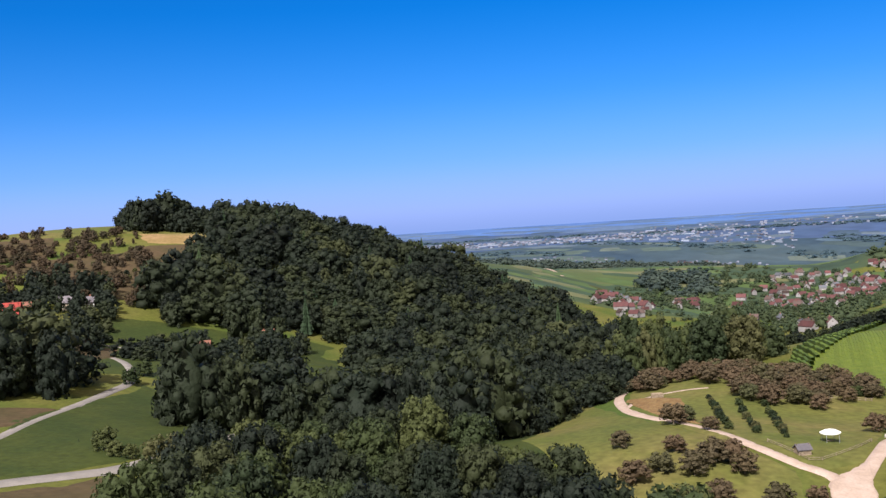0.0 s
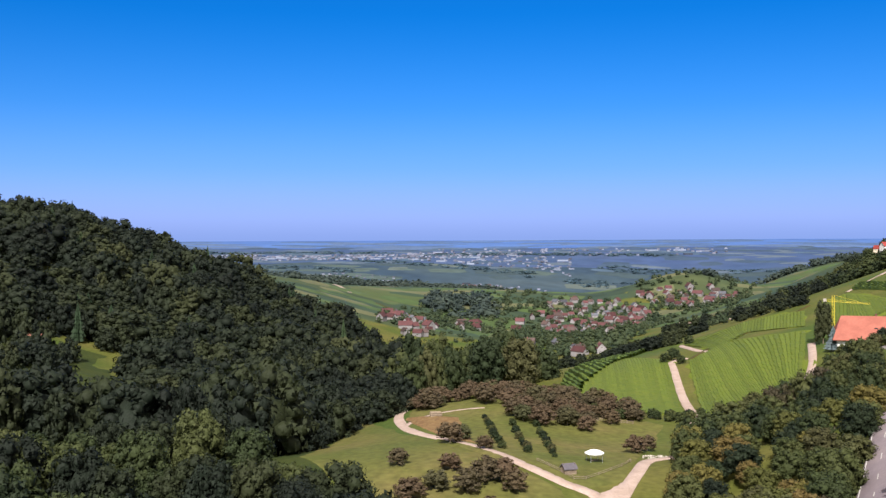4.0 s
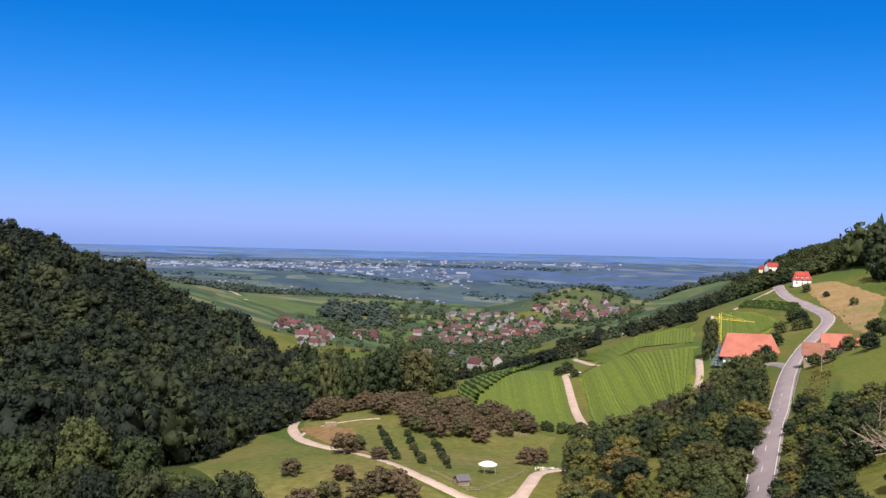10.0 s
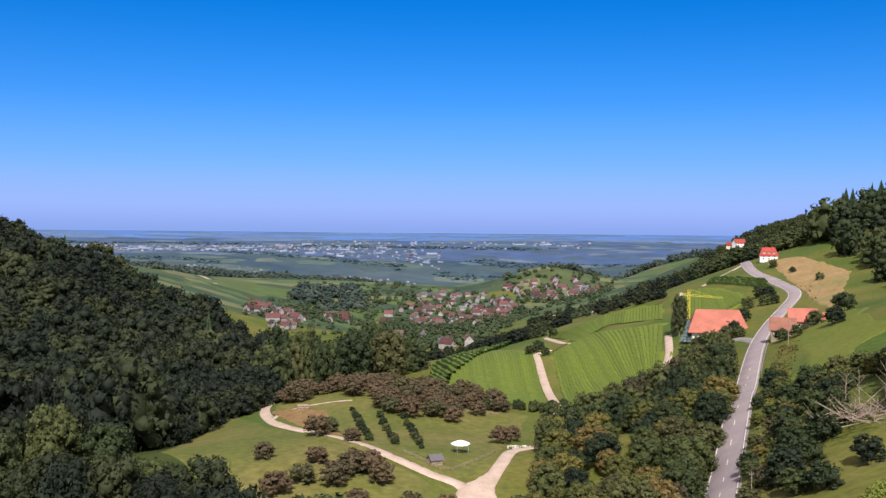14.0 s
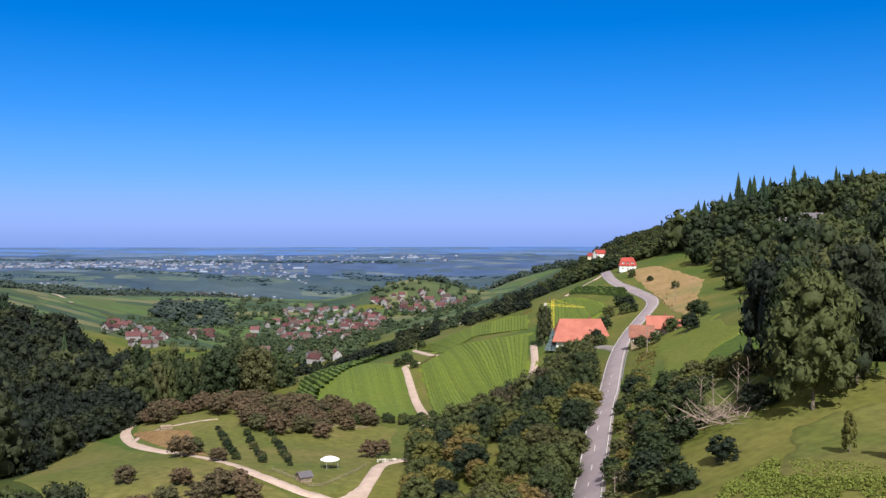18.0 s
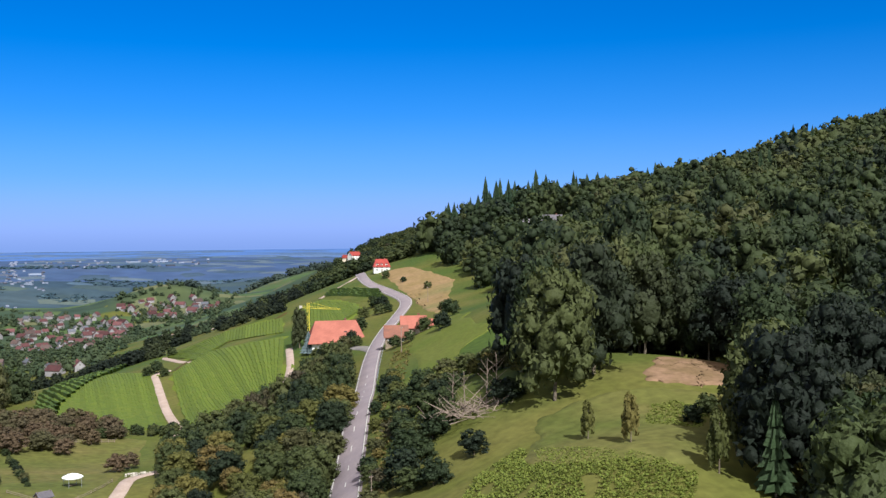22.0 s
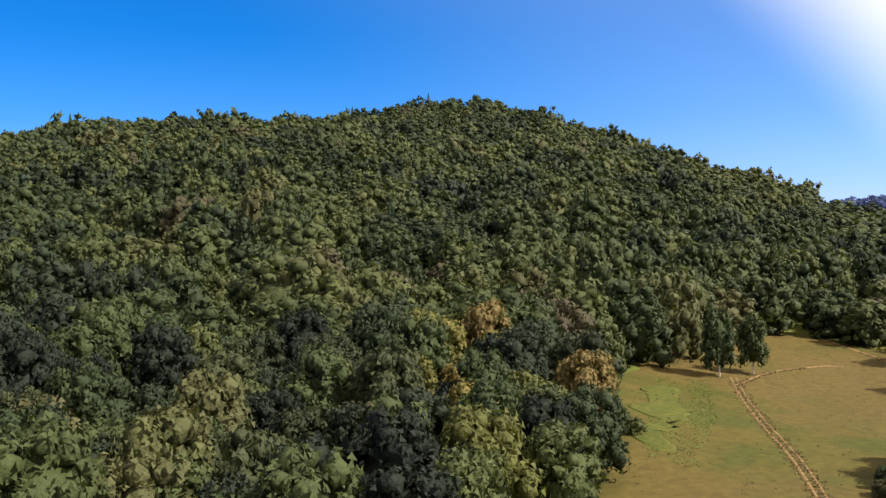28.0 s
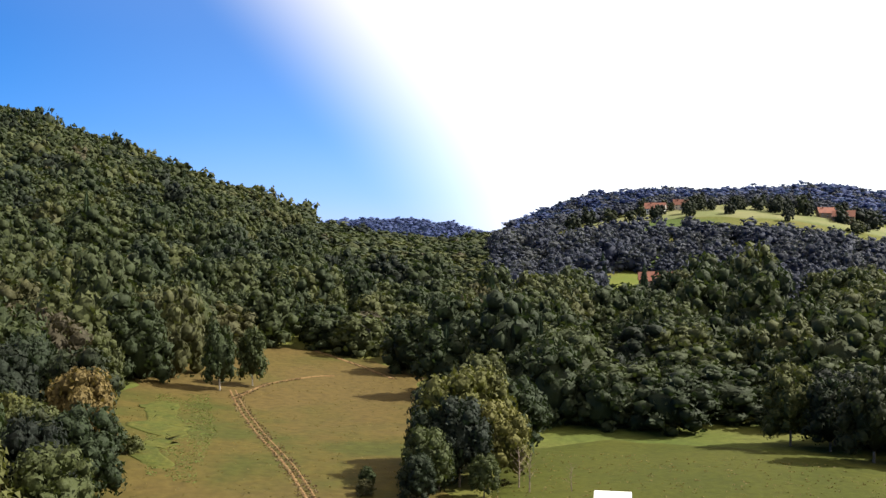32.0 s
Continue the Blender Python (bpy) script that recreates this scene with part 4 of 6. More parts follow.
mid_west = np.concatenate([scatter(p, 12.5, rng) for p in (VALLEY, CLUMP, CLUMP_WEST)])
high_side = (mid_west[:, 0] > -16) & (mid_west[:, 1] < 420)
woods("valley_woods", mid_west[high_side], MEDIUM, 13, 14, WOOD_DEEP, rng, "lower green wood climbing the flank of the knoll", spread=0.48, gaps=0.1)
woods("valley_woods", mid_west[~high_side], MEDIUM, 20, 19, WOOD_DEEP, rng, "dark green wood filling the valley, shade put into its colour", spread=0.48, gaps=0.1)
spur = scatter(SPUR, 10, rng)
woods("spur_woods", spur[spur[:, 0] > -9.5], MEDIUM, 21, 13.5, WOOD_GREENS, rng, "green wood crowning the end of the spur")
woods("spur_woods", spur[spur[:, 0] <= -9.5], MEDIUM, 10.5, 11, WOOD_DEEP, rng, "green wood on the spur below the knoll")
woods("east_hill_woods", scatter(EAST_HILL, 14, rng), COARSE, 9.5, 13, WOOD_GREENS, rng, "dark wood on the far slope beyond the road")
far_spots = np.concatenate([scatter(p, 22, rng) for p in (
    FAR_EAST, [(-8.1, 1640), (-7.2, 1560), (-5.8, 1540), (-4.6, 1590), (-3.6, 1640), (-4.0, 1740), (-5.2, 1800), (-6.2, 1750), (-7.4, 1790)], [(6.5, 1970), (9.3, 1950), (9.5, 2000), (6.8, 2030)],
    [(-15.8, 1750), (-12.6, 1900), (-13.6, 2100), (-16.2, 2000)], [(3.4, 2330), (5.6, 2300), (5.4, 2380), (3.6, 2400)], [(-22, 2350), (-9, 2400), (-3, 2520), (-4, 2640), (-22, 2640)])])
# the ridge and saddle leaves are blue because haze is coloured in
HAZE_RIDGE_LEAF = foliage("haze_blue_ridge_leaf", [(0.0, (0.026, 0.043, 0.124)), (1.0, (0.039, 0.056, 0.155))], "tint", speckle=0.1, relief_depth=0.3)
woods("ridge_woods", scatter([(98.5, 1040), (104, 1000), (128, 990), (130, 1250), (118, 1300), (108, 1250), (102, 1200)], 20, rng), TINY, 12, 23, HAZE_RIDGE_LEAF, rng, "wood on the ridge beyond the sunlit fields, blue haze put into its colour", spread=0.3, gaps=0.0)
woods("saddle_woods", scatter(SADDLE, 24, rng), TINY, 16, 34, HAZE_RIDGE_LEAF, rng, "wood on the far saddle, blue haze put into its colour")
woods("far_woods", far_spots, TINY, 16, 26, HAZE_LEAF, rng, "woods on the far hills, haze put into their colour")
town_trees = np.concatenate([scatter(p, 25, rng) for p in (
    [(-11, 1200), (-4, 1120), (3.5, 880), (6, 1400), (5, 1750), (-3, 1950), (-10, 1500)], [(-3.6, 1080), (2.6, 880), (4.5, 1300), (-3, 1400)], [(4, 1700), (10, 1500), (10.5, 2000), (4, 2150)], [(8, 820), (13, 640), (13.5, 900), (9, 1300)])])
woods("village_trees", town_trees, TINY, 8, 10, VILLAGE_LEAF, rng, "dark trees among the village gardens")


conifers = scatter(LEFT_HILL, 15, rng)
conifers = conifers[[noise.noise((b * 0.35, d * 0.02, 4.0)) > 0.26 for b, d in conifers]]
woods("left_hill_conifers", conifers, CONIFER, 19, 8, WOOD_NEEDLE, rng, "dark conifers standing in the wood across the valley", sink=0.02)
gardens = np.concatenate([scatter([(-31.5, 455), (-26.8, 470), (-26.5, 520), (-31.5, 520)], 11, rng), scatter([(-46, 440), (-37.5, 440), (-37.5, 575), (-46, 575)], 11, rng), scatter([(-37, 395), (-30, 395), (-27, 430), (-27.5, 480), (-34, 480), (-37, 450)], 12, rng)])
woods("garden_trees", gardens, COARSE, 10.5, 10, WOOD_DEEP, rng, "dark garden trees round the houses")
grove = np.concatenate([scatter([(-3.6, 1000), (0.0, 900), (3.4, 850), (4.6, 1300), (-3.2, 1400)], 24, rng), scatter([(-8.3, 1500), (-7.7, 1440), (-6.8, 1425), (-6.2, 1395), (-5.5, 1410), (-5.0, 1450), (-5.3, 1520), (-5.0, 1560), (-5.9, 1570), (-6.6, 1640), (-7.3, 1580)], 17, rng), scatter([(-5, 1450), (4, 1380), (4.5, 1750), (-4.5, 1800)], 34, rng), scatter([(4, 1500), (10, 1400), (10, 1800), (4, 1950)], 38, rng), scatter([(-8.8, 1330), (-6.6, 1330), (-6.6, 1420), (-8.8, 1450)], 20, rng)])
woods("village_grove", grove, TINY, 11, 14, VILLAGE_LEAF, rng, "dark leafy grove between the village houses")
hedges = np.concatenate([scatter(p, 8.5, rng) for p in ([(1.8, 575), (6.3, 558), (6.4, 580), (1.4, 610)], [(9.6, 610), (13.2, 580), (13.4, 600), (9.4, 650)], [(-1.8, 640), (1.4, 600), (1.6, 625), (-1.8, 670)],
    [(10.2, 660), (13.5, 640), (14.2, 700), (10.0, 760)], [(3.0, 820), (8.0, 700), (8.2, 730), (3.2, 860)], [(5.5, 980), (9.5, 880), (9.6, 910), (5.6, 1020)], [(-3.4, 560), (-0.9, 520), (-0.8, 545), (-3.2, 610)])])
woods("rise_trees", np.concatenate([scatter([(103, 840), (130, 840), (130, 920), (103, 915)], 30, rng), scatter([(107, 890), (120, 880), (120, 930), (107, 935)], 22, rng)]), COARSE, 13, 12, WOOD_DEEP, rng, "dark trees among the fields of the opposite rise")
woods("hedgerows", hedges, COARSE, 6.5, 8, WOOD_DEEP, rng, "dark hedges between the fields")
plain_woods = np.concatenate([scatter(p, 34, rng) for p in ([(-22, 2900), (-12, 2850), (-12, 2960), (-22, 3050)], [(-12, 3150), (-2, 2900), (-2, 3000), (-12, 3260)], [(0, 2800), (9, 2700), (9, 2850), (0, 2950)],
    [(-25, 3900), (-10, 3850), (-10, 3960), (-25, 4000)], [(-8, 3550), (6, 3450), (6, 3560), (-8, 3640)], [(2, 3100), (12, 3000), (12, 3080), (2, 3200)])])
# blue of this leaf stands for the haze above the plain
woods("plain_woods", plain_woods, TINY, 8, 40, foliage("haze_tinted_plain_leaf", [(0.0, (0.035, 0.065, 0.095)), (1.0, (0.055, 0.09, 0.115))], "tint"), rng, "woods out on the plain, blue haze put into their colour")


# parts and things -------------------------------------------------------
def part(name, bm, mat, parent, label=""):
    me = bm if isinstance(bm, bpy.types.Mesh) else bpy.data.meshes.new(name)
    if not isinstance(bm, bpy.types.Mesh):
        bmesh.ops.recalc_face_normals(bm, faces=bm.faces)
        bm.to_mesh(me)
        bm.free()
        me.materials.append(mat)
    ob = new(name, me)
    ob.parent = parent
    if label:
        ob["label"] = label
    return ob


def box(bm, x0, y0, z0, x1, y1, z1, bevel=0.0):
    r = bmesh.ops.create_cube(bm, size=1)
    bmesh.ops.scale(bm, vec=(x1 - x0, y1 - y0, z1 - z0), verts=r["verts"])
    bmesh.ops.translate(bm, vec=((x0 + x1) / 2, (y0 + y1) / 2, (z0 + z1) / 2), verts=r["verts"])
    if bevel:
        edges = list({e for v in r["verts"] for e in v.link_edges})
        bmesh.ops.bevel(bm, geom=edges, offset=bevel, segments=1, affect="EDGES")
    return bm


def one_box(*sizes, bevel=0.0):
    return box(bmesh.new(), *sizes, bevel=bevel)


def tube(bm, a, b, r0, r1, sides=6):
    a, b = Vector(a), Vector(b)
    turn = (b - a).to_track_quat("Z", "Y").to_matrix()
    ends = []
    for c, r in ((a, r0), (b, r1)):
        ends.append([bm.verts.new(c + turn @ Vector((math.cos(i * 2 * math.pi / sides) * r, math.sin(i * 2 * math.pi / sides) * r, 0))) for i in range(sides)])
    for i in range(sides):
        bm.faces.new([ends[0][i], ends[0][(i + 1) % sides], ends[1][(i + 1) % sides], ends[1][i]])
    bm.faces.new(ends[0][::-1])
    bm.faces.new(ends[1])
    return bm


def crown_mesh(shape, tall, wide, foot, mat):
    v, f, hull = shape
    me = bpy.data.meshes.new("crown")
    me.from_pydata((v * np.array([wide, wide, tall]) + np.array([0, 0, foot])).tolist(), [], f.tolist())
    me.materials.append(mat)
    me.polygons.foreach_set("use_smooth", np.arange(len(f)) < hull)
    return me


def tree(name, label, category, group, shape, tall, wide, foot, mat, trunk=0.28, bark=BARK, limbs=4, seed=0):
    """A tree that stands at the origin: a tapered trunk with limbs, and a crown of sprays."""
    r = random.Random(seed)
    root = tagged(new(name), label, category, group)
    bm = bmesh.new()
    lean = Vector((r.uniform(-0.3, 0.3), r.uniform(-0.3, 0.3), foot + tall * 0.45))
    tube(bm, (0, 0, -0.6), lean, trunk, trunk * 0.55, 7)
    tube(bm, lean, lean + Vector((0, 0, tall * 0.35)), trunk * 0.55, trunk * 0.15, 5)
    for i in range(limbs):
        a = i * 2.4 + r.uniform(0, 1)
        start = lean * (0.55 + 0.1 * i)
        tube(bm, start, start + Vector((math.cos(a) * wide * 0.3, math.sin(a) * wide * 0.3, tall * 0.22)), trunk * 0.35, trunk * 0.1, 5)
    part("trunk", bm, bark, root)
    part("crown", crown_mesh(shape, tall, wide, foot, mat), None, root)
    return root


def place(template, bearing, far, size=1.0, turn=None, lift=0.0, tall=1.0):
    x, y = plan(bearing, far)
    turn = random.uniform(0, 360) if turn is None else turn
    return copy_thing(template, pose(x, y, float(height(x, y)[0]) + lift, 0, 0, turn) @ Matrix.Diagonal((size, size, size * tall, 1)))


def drop(template):
    for o in (*template.children_recursive, template):
        bpy.data.objects.remove(o)


NEAR = [crown_shape(rng, 1700, 0.03, 15, loose=0.4) for _ in range(5)]
BUSHY = [crown_shape(rng, 620, 0.046, 9, loose=0.4) for _ in range(3)]
LABELS = {LEAF: "tall broadleaf tree in full green leaf, in the wood", LEAF_DEEP: "dark green broadleaf tree in the wood", LEAF_GOLD: "yellow-green broadleaf tree turning in autumn"}
kinds = []
for i, shape in enumerate(NEAR):
    for mat in (LEAF, LEAF_DEEP, LEAF_GOLD):
        kinds.append((mat, tree("tree", LABELS[mat], "tree", "trees of the near woods", shape, 14.5, 12.5, 1.0, mat, seed=i)))


def pick(mats):
    return random.choice([k for m, k in kinds if m in mats])


random.seed(4)
near_west = scatter(NEAR_WEST, 9.5, rng)
for b, d in near_west:
    place(pick([LEAF, LEAF, LEAF_DEEP]), b, d, random.uniform(0.6, 1.05), tall=random.uniform(0.9, 1.15))
road_wood = scatter(ROAD_WOOD, 7.4, rng)
for b, d in road_wood:
    if d < 250:
        place(pick([LEAF, LEAF_GOLD, LEAF_GOLD]), b, d, random.uniform(0.42, 0.75), tall=random.uniform(0.6, 0.85))
woods("roadside_wood", road_wood[road_wood[:, 1] >= 250], MEDIUM, 8.5, 8, WOOD_GREENS, rng, "green and yellowing thicket between vineyard and road")
for b, d in hill_near:
    big = b < 34.5
    size = random.uniform(1.05, 1.3) if big else random.uniform(0.75, 1.2)
    place(pick([LEAF, LEAF, LEAF_DEEP] if b < 34.5 else [LEAF, LEAF_DEEP, LEAF_DEEP] if b < 52 else [LEAF, LEAF, LEAF_DEEP] if b < 66 else [LEAF, LEAF, LEAF_DEEP, LEAF_GOLD]), b, d, size, tall=random.uniform(1.1, 1.3) if big else random.uniform(0.9, 1.2))
# the broad tree and its neighbours beside the dry meadow
for b, d, size in [(96.6, 176, 1.15), (98.3, 182, 1.2), (97.2, 168, 0.95), (99.4, 172, 0.9), (95.8, 186, 0.95), (100.3, 190, 1.05), (96.0, 165, 0.6), (94.9, 170, 0.35), (91.9, 165, 0.25), (98.6, 160, 0.45), (95.3, 161, 0.7), (94.8, 156, 0.5), (95.6, 170, 0.85)]:
    place(pick([LEAF, LEAF_GOLD]), b, d, size)
place(pick([LEAF]), -4.4, 374, 1.35)
place(pick([LEAF]), -2.6, 378, 1.3)
for m, k in kinds:
    drop(k)

bush = tree("bush", "rounded green bush on the grass", "bush", "bushes of the slopes", BUSHY[0], 3.6, 4.2, 0.0, LEAF, trunk=0.1, limbs=2, seed=2)
scrub = tree("shrub", "yellow-green roadside shrub turning in autumn", "shrub", "shrubs beside the road", BUSHY[1], 4.6, 5.0, 0.0, LEAF_GOLD, trunk=0.1, limbs=2, seed=3)
scrub2 = tree("shrub", "dense green roadside shrub", "shrub", "shrubs beside the road", BUSHY[2], 5.0, 5.8, 0.0, LEAF, trunk=0.1, limbs=2, seed=5)
for b, d in scatter(SCRUB, 5.2, rng):
    if not (22.4 < b < 25.4 and 152 < d < 195) or random.random() < 0.15:
        place(random.choice([scrub, scrub2, scrub2, scrub2]), b, d, random.uniform(0.35, 0.7) if b < 19.2 else random.uniform(0.6, 1.15), tall=random.uniform(0.7, 1.0))
for b, d, size in [(-38.5, 236, 1.5), (-38.0, 230, 1.0), (-37.2, 228, 0.9), (-36.9, 345, 1.6), (-36.2, 362, 1.5), (78.1, 193, 1.25), (79.0, 190, 1.0), (22.1, 330, 1.6), (21.1, 350, 1.4), (22.6, 380, 1.8), (22.3, 410, 1.5),
                   (18.9, 590, 1.3), (19.9, 560, 0.9), (21.3, 520, 1.1), (18.2, 500, 1.6), (18.7, 490, 1.7), (17.6, 470, 1.5), (18.5, 470, 1.4), (17.4, 430, 1.6), (19.0, 470, 1.2), (94.2, 168, 0.9), (91.8, 160, 0.8), (36.2, 150, 0.8), (37.0, 156, 0.9),
                   (16.9, 405, 1.4), (17.2, 392, 1.2), (19.4, 340, 1.2), (20.2, 338, 1.1), (18.9, 235, 1.2), (6.1, 452, 1.5), (5.6, 448, 1.2), (6.5, 440, 1.0), (6.9, 535, 1.3), (14.9, 396, 1.2), (15.4, 394, 1.4), (15.9, 396, 1.1), (16.5, 395, 1.5), (15.2, 388, 1.3)]:
    place(bush, b, d, size)
for i in range(44):
    b = random.uniform(0.4, 9.5)
    place(bush, b, 320 + random.uniform(-4, 5), random.uniform(0.6, 1.0))
for t in (bush, scrub, scrub2):
    drop(t)

# orchards
orchard = tree("fruit_tree", "russet-leaved cherry tree in the orchard", "fruit tree", "orchard trees on the knoll", BUSHY[0], 4.6, 6.8, 0.6, LEAF_BROWN, trunk=0.16, seed=11)
orchard2 = tree("fruit_tree", "russet-brown spreading cherry tree in the orchard", "fruit tree", "orchard trees on the knoll", BUSHY[1], 4.4, 7.2, 0.6, LEAF_BROWN, trunk=0.16, seed=12)
for b, d in scatter([(-8.6, 326), (-6, 332), (-3.4, 322), (-3.2, 300), (0.2, 285), (2.0, 298), (4.6, 318), (4.2, 336), (2.8, 345), (-1, 352), (-5, 365), (-8.8, 360)], 7.0, rng):
    place(random.choice([orchard, orchard2]), b, d, random.uniform(0.85, 1.25))
for b, d, size in [(-6.6, 258, 1.1), (-6.0, 263, 0.9), (-4.6, 246, 0.7), (-8.9, 205, 1.0), (-7.4, 210, 0.9), (-5.6, 208, 1.0), (-4.6, 214, 1.1), (-3.6, 216, 1.0), (-2.9, 210, 0.9), (-6.6, 222, 0.8), (-9.6, 228, 0.8), (-1.2, 196, 0.9), (-4.2, 196, 0.9), (-6.0, 192, 1.0), (3.9, 262, 0.9), (4.6, 268, 0.8), (0.9, 200, 0.7)]:
    place(random.choice([orchard, orchard2]), b, d, size)
far_orchard = np.concatenate([scatter([(-46, 560), (-36.5, 545), (-34, 620), (-36, 720), (-46, 760)], 12.5, rng), scatter([(-46, 690), (-36, 690), (-36, 800), (-46, 810)], 15, rng), scatter([(-45, 410), (-38, 410), (-37.5, 455), (-45, 470)], 14, rng)])
woods("orchard_trees", far_orchard, COARSE, 5.2, 6.4, foliage("far_russet_leaf", [(p, tuple(0.6 * v for v in c)) for p, c in BROWNS], "tint"), rng, "russet and olive fruit trees strewn over the dry slope", sink=0.02, spread=0.6, gaps=0.12)
for t in (orchard, orchard2):
    drop(t)
garden = tree("fruit_tree", "small green espalier fruit tree in a planted row", "fruit tree", "planted rows on the knoll", BUSHY[2], 1.7, 2.2, 0.1, LEAF, trunk=0.06, limbs=2, seed=13)
for row in range(3):
    for i in range(11):
        place(garden, -4.6 + row * 1.5 + i * 0.1 + random.uniform(-0.06, 0.06), 300 - i * 5.2 - row * 4, random.uniform(0.7, 1.3))
for i in range(60):
    b, d = random.uniform(-45, -32.5), random.uniform(590, 700)
    place(garden, b, d, random.uniform(0.9, 1.8))
drop(garden)

# trees of their own
cypress = tree("cypress", "tall dark rounded evergreen beside the farmhouse", "tree", "", NEAR[0], 14.5, 7.0, 0.3, LEAF_DEEP, seed=21)
place(cypress, 13.95, 430, 1.15)
drop(cypress)
spruce = tree("spruce", "blue-grey spruce beside the farmhouse", "tree", "", CONIFER[0], 9.5, 7.0, 0.3, NEEDLE_BLUE, trunk=0.18, limbs=0, seed=22)
place(spruce, 14.45, 410, 1.0)
drop(spruce)
birch = tree("birch", "pale grey-green birch at the meadow's edge", "tree", "edge of the dry meadow", crown_shape(rng, 900, 0.045, 10, narrow=0.9), 15.5, 10, 1.5, LEAF, trunk=0.22, bark=STONE, seed=23)
place(birch, 83.6, 272, 1.05)
place(birch, 85.4, 282, 0.95)
drop(birch)
column = tree("young_tree", "slim young light green tree on the slope meadow", "tree", "young trees on the slope", crown_shape(rng, 400, 0.07, 8, narrow=0.8), 5.2, 2.6, 0.7, LEAF_GOLD, trunk=0.09, limbs=2, seed=24)
for b, d, size in [(30.4, 141, 0.95), (32.8, 134, 1.15), (37.6, 124, 1.3), (38.6, 133, 1.5)]:
    place(column, b, d, size)
drop(column)
edge_pine = tree("spruce", "dark spruce at the edge of the wood", "tree", "conifers at the wood's edge", CONIFER[1], 16, 7, 0.5, NEEDLE, trunk=0.2, limbs=0, seed=25)
for b, d, size in [(76.6, 205, 0.8), (76.9, 222, 0.9), (39.7, 135, 0.7), (74, 190, 0.8), (40.6, 122, 0.75), (105.3, 590, 1.2), (107.6, 560, 1.0), (24.2, 700, 1.4)]:
    place(edge_pine, b, d, size)
drop(edge_pine)

# ground cover -----------------------------------------------------------
def cover(name, poly, count, size, mat, label, category="plants", up=0.2):
    """Low leafy tufts strewn over a piece of ground, thinning out towards its rim."""
    b0, b1 = min(p[0] for p in poly), max(p[0] for p in poly)
    d0, d1 = min(p[1] for p in poly), max(p[1] for p in poly)
    b, d = rng.uniform(b0, b1, count * 4), np.sqrt(rng.uniform(d0 ** 2, d1 ** 2, count * 4))
    wob = np.array([noise.noise((x * 0.9, y * 0.12, 3.0)) for x, y in zip(b, d)])
    keep = inside(poly, b, d) & (wob > -0.28)
    b, d = b[keep][:count], d[keep][:count]
    x, y = d * np.sin(np.radians(b)), d * np.cos(np.radians(b))
    z = height(x, y) + 0.25
    V, F, T, n = [], [], [], 0
    for i in range(len(b)):
        tint = rng.uniform(0, 1)
        for k in range(4):
            a, s = rng.uniform(0, 6.28), size * rng.uniform(0.5, 1.3)
            o = np.array([x[i], y[i], z[i]]) + np.array([rng.normal() * size * 0.6, rng.normal() * size * 0.6, 0])
            u = np.array([math.cos(a), math.sin(a), rng.uniform(0, 0.4)]) * s
            w = np.array([-math.sin(a), math.cos(a), 0]) * s * 0.45
            t = np.array([0, 0, s * up * rng.uniform(0.6, 1.6)])
            V.append(np.array([o - w - t, o + w - t, o + u * 0.7 + w * 0.7 + t, o + u + t * 0.6, o + u * 0.7 - w * 0.7 + t]))
            F += [(n, n + 1, n + 2), (n, n + 2, n + 4), (n + 4, n + 2, n + 3)]
            T += [tint] * 5
            n += 5
    me = mesh_of(name, np.concatenate(V), F, mat)
    me.attributes.new("tint", "FLOAT", "POINT").data.foreach_set("value", np.array(T))
    return tagged(new(name, me), label, category, kind="stuff")


cover("bracken", [(21.5, 112), (26, 108), (36, 110), (36.5, 122), (32, 131), (28.5, 140), (26.5, 146), (24, 138)], 6500, 0.22, FERN, "green bracken covering the slope meadow")
cover("bracken", [(33.6, 148), (36.6, 146), (37.2, 158), (34.0, 164)], 1100, 0.3, FERN, "green bracken below the sand bank")
cover("bracken", [(79.6, 175), (82.3, 168), (83.4, 215), (83.0, 266), (80.2, 262), (79.6, 215)], 3000, 0.34, foliage("damp_herb", [(0.0, (0.062, 0.088, 0.018)), (1.0, (0.1, 0.118, 0.026))], "tint"), "green herbs in the damp strip of the meadow", up=0.08)
TUFT = foliage("dry_tuft", [(0.0, (0.101, 0.077, 0.020)), (0.6, (0.127, 0.094, 0.030)), (1.0, (0.081, 0.081, 0.020))], "tint")
CLOD = foliage("earth_clod", [(0.0, (0.07, 0.045, 0.025)), (0.7, (0.13, 0.085, 0.04)), (1.0, (0.11, 0.1, 0.03))], "tint")
for line, wide in (([(89.2, 150), (88.35, 165), (86.7, 197), (85.3, 232), (84.9, 245), (84.3, 274)], 1.7), ([(84.4, 262), (86.2, 285), (88.8, 300)], 1.0), ([(88.9, 348), (90.2, 335), (91.6, 320), (93.4, 298)], 1.2)):
    cover("earth_clods", [(b - wide / d * 57.3, d) for b, d in line] + [(b + wide / d * 57.3, d) for b, d in line[::-1]], 1300, 0.36, CLOD, "dark clods and faded herbs along the rutted track", up=0.35)
for poly, n in (([(78, 155), (97, 155), (94, 310), (86, 338), (78.5, 250)], 1000), ([(98, 145), (121, 150), (120, 182), (101, 200)], 700)):
    cover("meadow_tufts", poly, n, 0.3, TUFT, "tufts of dry grass on the meadow", up=0.25)
cover("verge_grass", [(18.1, 150), (18.7, 150), (19.4, 215), (20.4, 330), (19.3, 330), (18.2, 228)], 700, 0.35, TUFT, "dry grass on the road verge", up=0.3)


